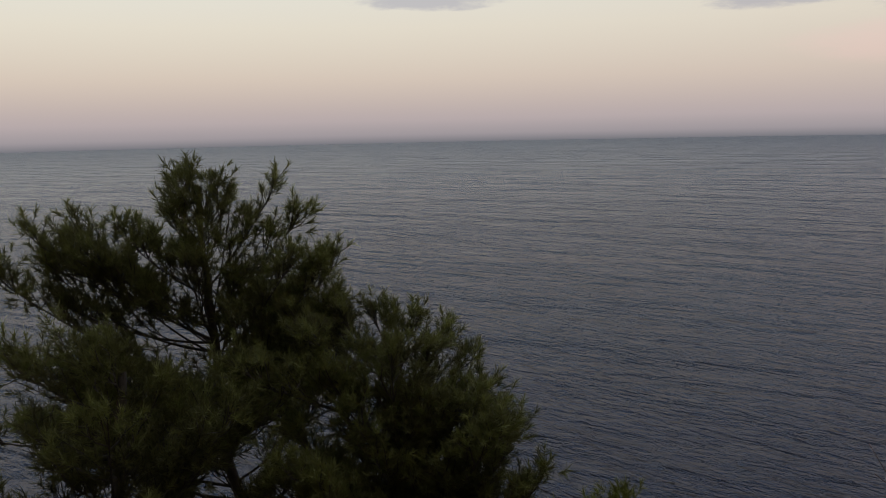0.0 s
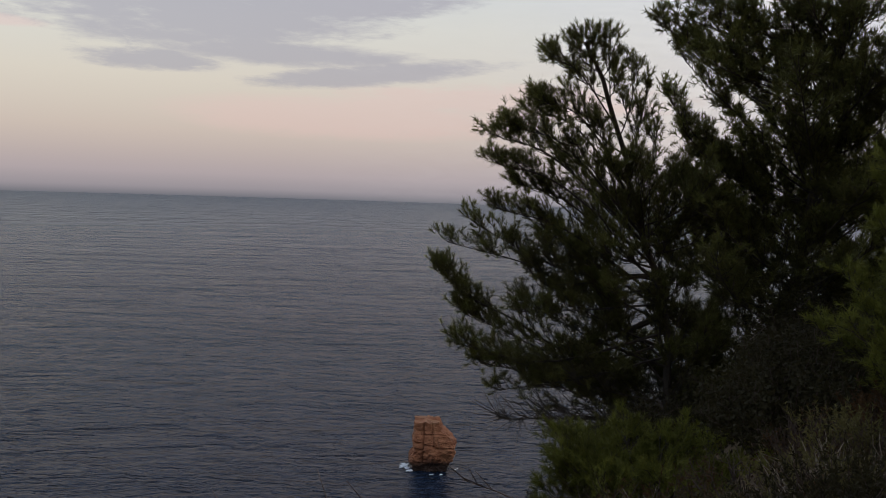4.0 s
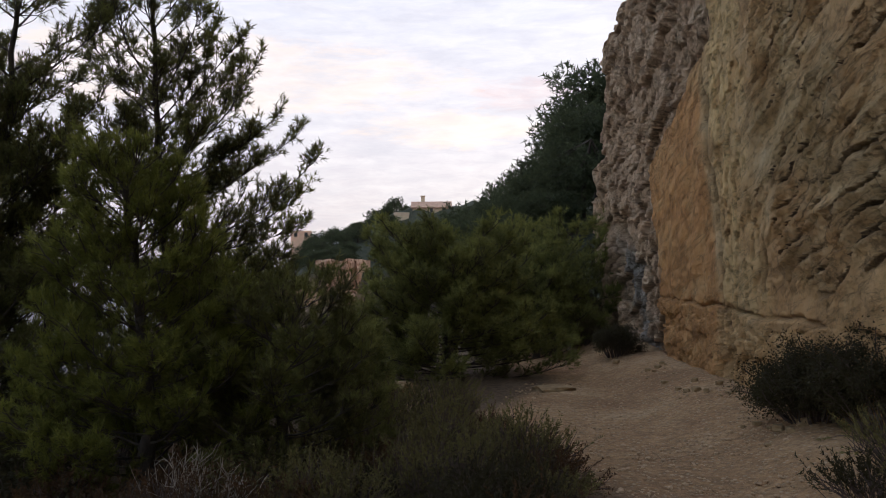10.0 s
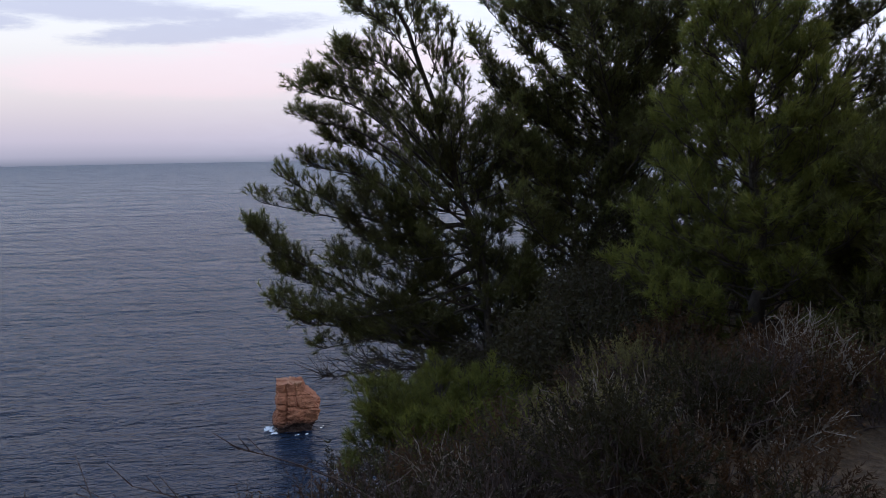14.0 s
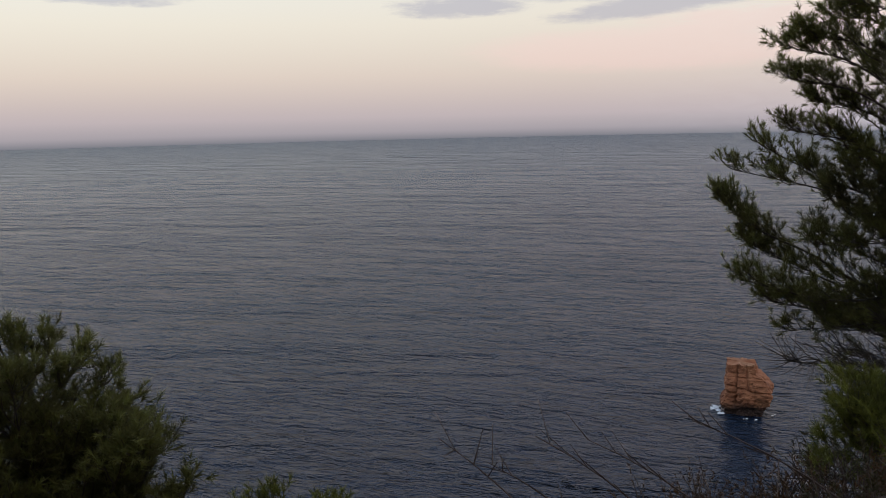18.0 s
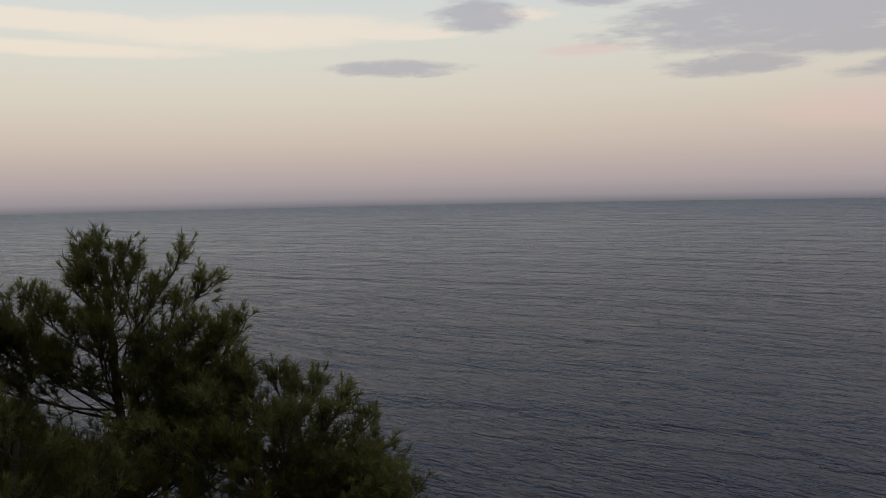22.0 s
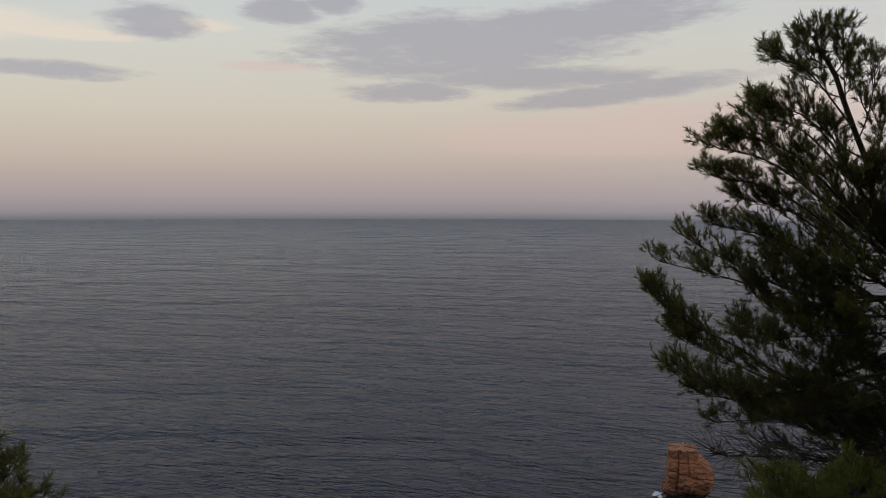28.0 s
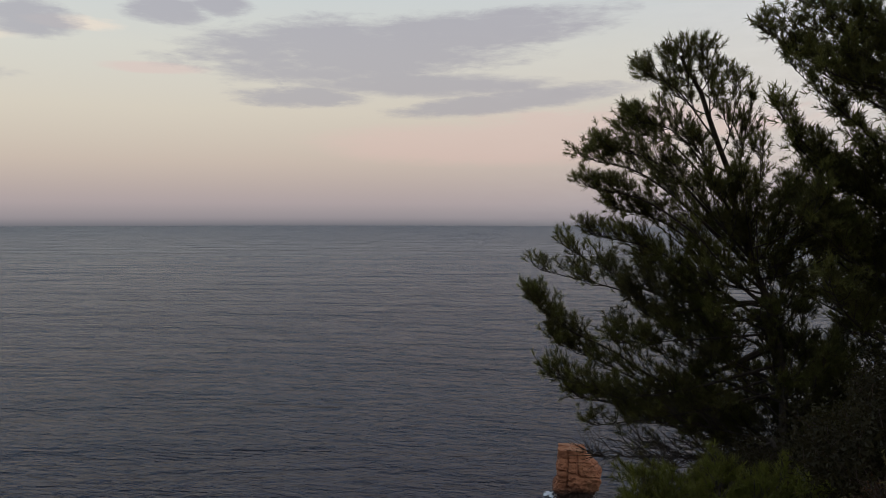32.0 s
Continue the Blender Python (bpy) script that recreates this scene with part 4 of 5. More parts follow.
    limbs += [(0.66, at(-53.8, 11.8, 9.8)), (0.7, at(-54.8, 12.4, 9.9)), (0.74, at(-57.0, 13.4, 9.9)), (0.5, at(-54.8, 6.9, 9.7)), (0.56, at(-55.6, 9.6, 9.8)), (0.72, at(-55.6, 13.6, 10.0)), (0.8, at(-58.0, 16.2, 10.2)), (0.42, at(-56.6, 0.5, 9.6)), (0.66, at(-57.5, 9.0, 9.3))]
    limbs += fill_limbs(rng, trunk, 46, (-70, -55), -14, STAND_TOP, 9.2, 11.2)
    limbs += fill_limbs(rng, trunk, 14, (-71, -64), -4, STAND_TOP, 9.4, 10.8)
    limbs += fill_limbs(rng, trunk, 14, (-72, -66), -9, [(-72, 3), (-66, 3)], 9.4, 10.6)
    limbs += fill_limbs(rng, trunk, 30, (-66, -53.5), 0, [(-66, 19), (-60, 17), (-56, 14), (-53.5, 10)], 9.6, 10.8)
    limbs += fill_limbs(rng, trunk, 24, (-71, -63), 0, [(-71, 16), (-63, 19)], 9.6, 10.8)
    limbs += fill_limbs(rng, trunk, 16, (-66, -58), -12, [(-66, 3), (-58, 3)], 9.2, 10.6)
    pine(base, trunk, limbs, 23, "tall dark green pine among the others on the brink", girth=0.06, tufts=TUFTS_COARSE)
    # the open pine with upright tops
    base = on_ground(10.5, 2.9)
    trunk = [base, at(-75.4, -4.0, 10.6), at(-75.0, 6.0, 10.7), at(-74.6, 13.0, 10.8), at(-74.4, 18.6, 10.9)]
    limbs = crown_limbs(rng, stems(trunk), 32, 0.15, 1.0, 1.5, 0.68, 0.6)
    limbs += [(0.62, at(-80.6, 16.9, 10.6)), (0.56, at(-81.6, 15.1, 10.7)), (0.5, at(-83.0, 11.6, 10.6)), (0.44, at(-84.5, 10.5, 10.6)), (0.4, at(-85.6, 8.6, 10.5)), (0.36, at(-84.8, 6.4, 10.6)), (0.3, at(-84.2, 3.8, 10.5)), (0.24, at(-83.4, 0.6, 10.5)),
              (0.66, at(-78.4, 15.6, 10.6)), (0.45, at(-81.0, 9.6, 10.9)), (0.7, at(-70.5, 15.5, 10.4))]
    limbs += fill_limbs(rng, trunk, 44, (-85, -69), -8, STAND_TOP, 10.2, 11.4)
    pine(base, trunk, limbs, 24, "open-crowned pine with upright shoots against the sky", girth=0.055, tufts=TUFTS_COARSE)
    # the young bright pine in front of them
    base = on_ground(6.4, 1.8)
    trunk = [base, at(-74.8, -8.0, 6.7), at(-74.0, -1.0, 6.65), at(-73.2, 7.0, 6.6)]
    limbs = crown_limbs(rng, stems(trunk), 78, 0.04, 1.0, 1.05, 0.88, 0.3)
    pine(base, trunk, limbs, 25, "young bright green bushy pine in front of taller ones", M_NEEDLE_LIGHT, 0.06, 1.0, 0.9, bushy=1.1)
    base = on_ground(6.5, 0.75)
    trunk = [base, base + Vector((0.0, 0, 0.7)), base + Vector((0.05, 0.0, 1.35))]
    limbs = crown_limbs(rng, stems(trunk), 40, 0.05, 1.0, 0.8, 0.6, 0.2)
    pine(base, trunk, limbs, 26, "low dark young pine beside the ledge path", M_NEEDLE, 0.05, 1.0, 0.9, bushy=1.1)
    # low pine at the brink
    base = on_ground(4.75, 3.4)
    trunk = [base, base + Vector((0.0, 0.0, 0.12)), base + Vector((-0.05, 0.05, 0.24))]
    limbs = crown_limbs(rng, stems(trunk), 44, 0.1, 1.0, 0.75, 0.4, 0.0)
    pine(base, trunk, limbs, 27, "low spreading bright green pine at the brink", M_NEEDLE_LIGHT, 0.05, 1.0, 0.9, bushy=1.1)
    # the pine below the ledge
    base = on_ground(-2.05, 6.2)
    trunk = [base, at(17, -32, 7.4), at(18, -15, 7.0), at(18.5, -5, 6.8)]
    tips = [(0.95, 19.8, -1.9, 6.8), (0.93, 21.0, -3.0, 6.7), (0.95, 16.9, -2.4, 6.9), (0.9, 21.9, -5.0, 6.7), (0.9, 15.8, -3.6, 6.8), (0.8, 12.7, -3.0, 6.8), (0.74, 11.0, -5.1, 6.8),
            (0.66, 8.3, -8.3, 6.8), (0.64, 10.0, -9.0, 6.7), (0.74, 27.0, -5.6, 6.8), (0.78, 24.9, -5.5, 6.7), (0.8, 23.1, -6.2, 6.9), (0.7, 29.6, -5.7, 6.8), (0.72, 27.9, -6.4, 6.6),
            (0.92, 18.8, -3.8, 6.6), (0.62, 31.5, -8.0, 6.8), (0.7, 13.4, -8.8, 6.9), (0.84, 18.0, -6.4, 6.5), (0.8, 20.4, -7.4, 6.6)]
    tips = [(u, at(a, e, d)) for u, a, e, d in tips] + fill_limbs(rng, trunk, 44, (10, 33), -18, [(33, -6), (24, -5), (21, -2), (16, -2), (12, -4), (10, -6)], 6.2, 7.2)
    tips += fill_limbs(rng, trunk, 18, (7.5, 17), -14, [(17, -3), (12, -4), (9, -7), (7.5, -9)], 6.3, 7.0)
    pine(base, trunk, tips, 28, "pine below the ledge with an uneven open top", girth=0.05, inset=0.3)
    base = on_ground(-0.6, 5.9)
    trunk = [base, at(7, -36, 6.9), at(6.7, -24, 6.6), at(6.1, -14.5, 6.5)]
    tips = [(0.97, 6.9, -11.7, 6.3), (0.96, 4.1, -12.4, 6.3), (0.9, 1.8, -13.8, 6.3), (0.86, 0.0, -15.6, 6.3), (0.8, -1.4, -17.4, 6.3), (0.74, -2.0, -19.2, 6.3), (0.66, -3.2, -20.3, 6.2),
            (0.95, 8.8, -11.8, 6.3), (0.92, 11.2, -12.4, 6.2), (0.9, 15.0, -12.2, 6.3), (0.85, 3.4, -14.8, 5.9), (0.8, 7.0, -14.4, 5.8), (0.7, 1.4, -18.0, 5.8), (0.7, 5.0, -18.0, 5.7),
            (0.6, -1.6, -22.0, 5.8), (0.6, 3.0, -22.0, 5.6), (0.5, -4.4, -23.0, 5.8), (0.7, 12.0, -16.0, 5.8), (0.6, 9.0, -20.0, 5.6), (0.55, 14.0, -22.0, 5.6)]
    limbs = [(u, at(a, e, d)) for u, a, e, d in tips] + fill_limbs(rng, trunk, 60, (-3, 19), -29, [(19, -11), (7, -11), (2, -14), (-3, -20)], 5.4, 6.6)
    pine(base, trunk, limbs, 29, "dense rounded pine crown below the ledge", M_NEEDLE, bushy=1.1, inset=0.27)
    base = on_ground(-2.9, 5.2)
    trunk = [base, at(27.0, -36, 6.8), at(25.0, -24, 6.2), at(24.0, -15, 6.1)]
    tips = [(0.95, 24.0, -12.6, 6.1), (0.9, 29.0, -13.0, 6.1), (0.8, 18.5, -15.0, 6.0), (0.8, 31.0, -17.0, 6.2), (0.7, 22.0, -18.0, 5.7), (0.7, 27.0, -19.0, 5.7),
            (0.6, 16.0, -20.0, 5.6), (0.6, 20.0, -23.0, 5.5), (0.5, 25.0, -25.0, 5.5), (0.5, 15.0, -25.0, 5.5), (0.5, 30.0, -25.0, 5.6)]
    tips = [(u, at(a + 2.5, e, d)) for u, a, e, d in tips] + fill_limbs(rng, trunk, 46, (12, 34), -29, [(34, -9), (26, -8), (12, -11)], 5.3, 6.6)
    pine(base, trunk, tips, 30, "dark dense pine crown below the ledge", M_NEEDLE, bushy=1.1, inset=0.27)
    # a small one at the brink, only its top in sight
    base = on_ground(0.9, 5.15)
    trunk = [base, base + Vector((0, 0, 0.9)), at(-9.6, -29.5, 5.8)]
    limbs = crown_limbs(rng, stems(trunk), 34, 0.55, 1.0, 0.45, 0.3, 0.3)
    pine(base, trunk, limbs, 31, "small bright pine top at the brink", M_NEEDLE_LIGHT, 0.04, 1.0, 0.9)


build_near_pines()


def build_mid_pines():
    rng = np.random.default_rng(12)
    base = on_ground(13.2, -1.0)
    trunk = [base, base + Vector((0.05, 0, 0.95)), base + Vector((0, 0.05, 1.95))]
    limbs = crown_limbs(rng, stems(trunk), 90, 0.04, 1.0, 1.75, 0.5, 0.1)
    pine(base, trunk, limbs, 41, "broad rounded pine where the path bends", M_NEEDLE_MID, 0.09, 0.9, 1.15, TUFTS_COARSE, bushy=1.1)
    for x, y, h, s in ((16.8, -2.5, 1.9, 42), (19.6, -3.3, 2.6, 43), (10.2, 1.2, 0.6, 44), (9.6, 0.5, 0.8, 45), (21.5, -3.9, 2.6, 46), (12.6, 2.3, 1.7, 47), (17.2, -3.5, 2.0, 48), (18.4, -4.2, 2.5, 49), (16.4, -3.0, 1.5, 50)):
        base = on_ground(x, y)
        trunk = [base, base + Vector((0.05, 0, h * 0.5)), base + Vector((0.1, -0.05, h))]
        limbs = crown_limbs(rng, stems(trunk), 44, 0.06, 1.0, h * 0.46, 0.6, 0.15)
        pine(base, trunk, limbs, s, "dark young pine beside the path", M_NEEDLE_MID, 0.06, 0.6, 1.25, TUFTS_COARSE, bushy=1.1)


build_mid_pines()


def far_pine(seed, height, wide, flat_top, tufts, sprays, size):
    """A pine seen from afar: trunk, a few limbs and a crown of coarse sprays."""
    rng = np.random.default_rng(seed)
    tree = tagged(new("pine_tree"), "dark umbrella-shaped pine on the wooded slope", "tree", "pines on the slope")
    path = stems([(0, 0, -0.8), (0.1, 0, height * 0.45), (0.15 * wide, 0.1, height * 0.8)], 8)
    v, f = tube(path, np.linspace(0.17, 0.06, 8), 7)
    mesh_object("trunk", v, f, M_BARK, tree, smooth=True)
    places, ways = [], []
    pieces = []
    for k in range(20):
        a, w = k * 2.4, rng.random()
        c = np.array([math.cos(a) * wide * 0.36 * (0.3 + 0.7 * w), math.sin(a) * wide * 0.36 * (0.3 + 0.7 * w),
                      height * (0.86 - flat_top * 0.3 * w) - rng.random() * height * 0.34])
        pieces.append(tube(np.array([path[4 + k % 4], c]), [0.05, 0.02], 4))
        n = sprays
        q = unit(rng.normal(size=(n, 3))) * rng.random((n, 1)) ** 0.3 * [0.25 * wide, 0.25 * wide, 0.12 * height]
        places.append(c + q)
        ways.append(unit(q + [0, 0, 0.35]))
    v, f = joined(pieces)
    mesh_object("branch", v, f, M_BARK, tree)
    places, ways = np.concatenate(places), np.concatenate(ways)
    v, f = scatter(tufts, places, ways, rng.uniform(0.7, 1.3, len(places)) * size, rng)
    mesh_object("crown", v, f, M_NEEDLE_FAR, tree)
    return tree


def build_far_pines():
    kinds = [far_pine(51, 6.0, 4.8, 0.8, TUFTS_MID, 62, 2.0), far_pine(52, 5.0, 4.6, 1.0, TUFTS_MID, 62, 1.9), far_pine(53, 7.0, 4.2, 0.3, TUFTS_MID, 62, 1.9),
             far_pine(54, 4.2, 4.8, 0.9, TUFTS_MID, 62, 1.9), far_pine(55, 5.0, 4.6, 0.9, TUFTS_FAR, 16, 1.1), far_pine(56, 4.4, 5.0, 1.0, TUFTS_FAR, 16, 1.1)]
    rng = random.Random(5)
    first = set()

    def put(k, x, y, s, sink=0.0):
        m = pose(x, y, ground_at(x, y) - sink, 0, 0, rng.uniform(0, 360)) @ Matrix.Scale(s, 4)
        if k not in first:
            first.add(k)
            kinds[k].matrix_basis = m
            return
        ob = copy_thing(kinds[k], m)
        ob.matrix_basis = m

    # slope behind the end of the cliff
    # the lowest stand nearest the cove
    for az, d, k, s in ((-103.3, 40, 2, 0.95), (-102.6, 36, 0, 0.8), (-101.6, 42, 1, 0.95), (-100.6, 37, 0, 0.8), (-99.6, 45, 3, 1.0), (-98.6, 40, 1, 0.8),
                        (-97.5, 48, 0, 0.85), (-96.4, 43, 3, 0.9), (-95.4, 52, 0, 0.95), (-104.4, 34, 0, 1.0), (-105.2, 38, 2, 1.15), (-106.5, 33, 1, 1.0),
                        (-101.0, 30, 3, 0.7), (-98.0, 33, 3, 0.7), (-103.5, 31, 0, 0.75), (-96.2, 36, 1, 0.6), (-94.2, 50, 3, 1.25), (-100.0, 52, 0, 1.0), (-103.0, 50, 2, 1.1)):
        p = at(az, 0, d)
        put(k, p.x, p.y, s)
    for x, s in ((23.5, 0.8), (20.5, 0.9), (17.5, 0.8), (22.0, 0.7)):
        put(2 if x > 20 else 0, x, -8.4, s)
    # headland across the cove
    for i in range(90):
        az, d = rng.uniform(-90.2, -81), rng.uniform(146, 182)
        p = at(az, 0, d)
        put(rng.choice((4, 5)), p.x, p.y, rng.uniform(0.45, 0.8))
    for az, d in ((-87.0, 206), (-87.8, 208), (-88.4, 204), (-89.2, 206), (-89.8, 202), (-85.6, 214), (-86.4, 210), (-88.6, 200), (-89.5, 198), (-90.2, 196), (-89.0, 201), (-90.8, 199), (-83.0, 182), (-83.9, 184), (-84.6, 186), (-85.3, 183), (-86.0, 186), (-84.3, 178), (-85.7, 179), (-87.2, 190), (-88.0, 192), (-88.9, 190)):
        p = at(az, 0, d)
        put(rng.choice((4, 5)), p.x, p.y, rng.uniform(0.8, 1.2))


build_far_pines()


def build_crag():
    """The bare rock face of the headland over the cove."""
    az, z = np.meshgrid(np.linspace(-84.6, -88.4, 60), np.linspace(40, 68.6, 80), indexing="ij")
    bed = fbm(az * 1.6, z * 0.35, az * 0, 4)
    v1, e1 = cells(az * 1.9 + 0.4 * bed, (z + 2 * bed) / 1.9, 9)
    d = 136 + 1.6 * bed + 1.5 * (v1 - 0.5) + 0.7 * sstep(0.14, 0, e1) + 0.10 * (z - 55) + 2.2 * (az + 86.4) ** 2
    zz = z + 0.5 * fbm(az * 1.2, az * 0, az * 0 + 4, 2) * sstep(60, 68, z)
    a = np.radians(az)
    v = np.stack([-np.sin(a) * d, np.cos(a) * d, zz], -1).reshape(-1, 3)
    n, m = az.shape
    i, j = np.meshgrid(np.arange(n - 1), np.arange(m - 1), indexing="ij")
    f = np.stack([i * m + j, i * m + j + 1, (i + 1) * m + j + 1, (i + 1) * m + j], -1).reshape(-1, 4)
    tagged(mesh_object("crag", v, f, M_CRAG, smooth=False), "bare pinkish rock face of the headland over the cove", "cliff", kind="structure")


build_crag()


# ---- houses on the headland ----
def slab(bm, x0, y0, z0, x1, y1, z1):
    r = bmesh.ops.create_cube(bm, size=1)
    bmesh.ops.scale(bm, vec=(x1 - x0, y1 - y0, z1 - z0), verts=r["verts"])
    bmesh.ops.translate(bm, vec=((x0 + x1) / 2, (y0 + y1) / 2, (z0 + z1) / 2), verts=r["verts"])


def house(az, el, d, w, depth, h, wall, roof, label, storeys=2, chimney=True):
    p = at(az, el, d)
    base = tagged(new("house"), label, "house", "houses on the headland")
    base.matrix_basis = pose(p.x, p.y, p.z, 0, 0, az + 180)
    bm = bmesh.new()
    slab(bm, -w / 2, -depth / 2, -4.0, w / 2, depth / 2, h)
    bmesh.ops.bevel(bm, geom=bm.edges[:], offset=0.05, segments=1, affect="EDGES")
    part("wall", bm, wall, base)
    bm = bmesh.new()
    if roof:
        e, r = 0.35, h + 0.22 * depth
        q = [(-w / 2 - e, -depth / 2 - e, h), (w / 2 + e, -depth / 2 - e, h), (w / 2 + e, depth / 2 + e, h), (-w / 2 - e, depth / 2 + e, h), (-w / 2 - e, 0, r), (w / 2 + e, 0, r)]
        vs = [bm.verts.new(c) for c in q] + [bm.verts.new((c[0], c[1], c[2] + 0.25)) for c in q]
        for fc in ((0, 1, 5, 4), (2, 3, 4, 5), (6, 10, 11, 7), (8, 11, 10, 9), (0, 6, 7, 1), (2, 8, 9, 3), (0, 4, 10, 6), (3, 9, 10, 4), (1, 7, 11, 5), (2, 5, 11, 8)):
            bm.faces.new([vs[i] for i in fc])
        part("roof", bm, M_ROOF, base, "terracotta tiled roof")
    else:
        slab(bm, -w / 2 - 0.12, -depth / 2 - 0.12, h - 0.02, w / 2 + 0.12, depth / 2 + 0.12, h + 0.4)
        part("parapet", bm, wall, base)
    if chimney:
        bm = bmesh.new()
        slab(bm, w * 0.18, -0.4, h, w * 0.18 + 0.8, 0.4, h + 0.22 * depth + 1.3)
        slab(bm, w * 0.18 - 0.1, -0.5, h + 0.22 * depth + 1.3, w * 0.18 + 0.9, 0.5, h + 0.22 * depth + 1.5)
        part("chimney", bm, wall, base)
    n = max(2, int(w / 2.4))
    for s in range(storeys):
        for k in range(n):
            x = -w / 2 + (k + 0.5) * w / n
            z = s * h / storeys + 0.9
            fr = bmesh.new()
            slab(fr, x - 0.62, depth / 2 - 0.05, z - 0.08, x + 0.62, depth / 2 + 0.06, z + 1.4)
            wnd = part("window", fr, wall, base)
            gl = bmesh.new()
            slab(gl, x - 0.36, depth / 2 + 0.03, z + 0.1, x + 0.36, depth / 2 + 0.075, z + 1.15)
            part("pane", gl, M_GLASS, wnd)
    return base


house(-92.7, 3.75, 176, 8.0, 7.0, 3.6, M_CREAM, True, "cream villa with a terracotta roof above the pines")
house(-90.6, 3.4, 172, 3.0, 6.0, 3.4, M_CREAM, False, "cream terrace wing with a flat roof on the headland", 0, False)
house(-83.6, 2.7, 190, 4.6, 6.0, 2.0, M_DUSK_LIT, False, "house with the last light painted into its apricot walls", 1, False)
house(-84.9, 2.5, 196, 4.2, 6.0, 1.9, M_WHITE, False, "white flat-roofed house on the ridge", 1, False)
house(-86.0, 2.8, 200, 3.0, 6.0, 1.9, M_WHITE, False, "small white flat-roofed house on the ridge", 1, False)
house(-88.6, 3.2, 196, 5.0, 5.0, 1.6, M_WHITE, False, "long low white garden house between pines", 1, False)


# ---- shrubs ----
def shrub(x, y, rx, ry, h, seed, label, leaf=M_LEAF, stem=M_TWIG_DARK, n=60, sprays=SPRAYS, per=9, size=1.0, bare=0.0, erect=0.4, turn=0.0, name="shrub"):
    """A shrub of branching stems with leaf sprays; bare: the share of stems without leaves."""
    rng = np.random.default_rng(seed)
    z0 = ground_at(x, y) - 0.04
    ob = tagged(new(name), label, "shrub", "shrubs on the ledge")
    ob.matrix_basis = pose(x, y, z0, 0, 0, turn)
    pieces, places, ways = [], [], []
    for k in range(n):
        a, w = rng.uniform(0, 2 * math.pi), math.sqrt(rng.random())
        tip = np.array([math.cos(a) * w * rx, math.sin(a) * w * ry, h * (math.sqrt(max(0.05, 1 - 0.8 * w * w)) * rng.uniform(0.75, 1.08))])
        root = np.array([math.cos(a) * w * rx * 0.45, math.sin(a) * w * ry * 0.45, 0.0])
        mid = (root + tip) / 2 + rng.normal(size=3) * 0.08 * h + np.array([0, 0, erect * 0.2 * h])
        st = bezier(root, mid, tip, 5)
        pieces.append(tube(st, np.linspace(0.008, 0.0025, 5) * (0.7 + 0.6 * h), 4))
        leafless = rng.random() < bare
        for j in range(rng.integers(3, 6)):
            q, d = along(st, np.array([rng.uniform(0.35, 1.0)]))
            e = q[0] + unit(d[0] + rng.normal(size=3) * 0.8 + [0, 0, erect]) * rng.uniform(0.08, 0.26) * (0.5 + 0.5 * h)
            pieces.append(tube(np.array([q[0], (q[0] + e) / 2 + rng.normal(size=3) * 0.012, e]), [0.0035, 0.0028, 0.0018], 3))
            if not leafless:
                for g in range(max(1, per // 4)):
                    places.append(q[0] + (e - q[0]) * rng.uniform(0.2, 1.05))
                    ways.append(e - q[0])
    v, f = joined(pieces)
    mesh_object("stem", v, f, stem, ob)
    if places:
        v, f = scatter(sprays, places, ways, rng.uniform(0.7, 1.3, len(places)) * size, rng)
        mesh_object("foliage", v, f, leaf, ob)
    return ob


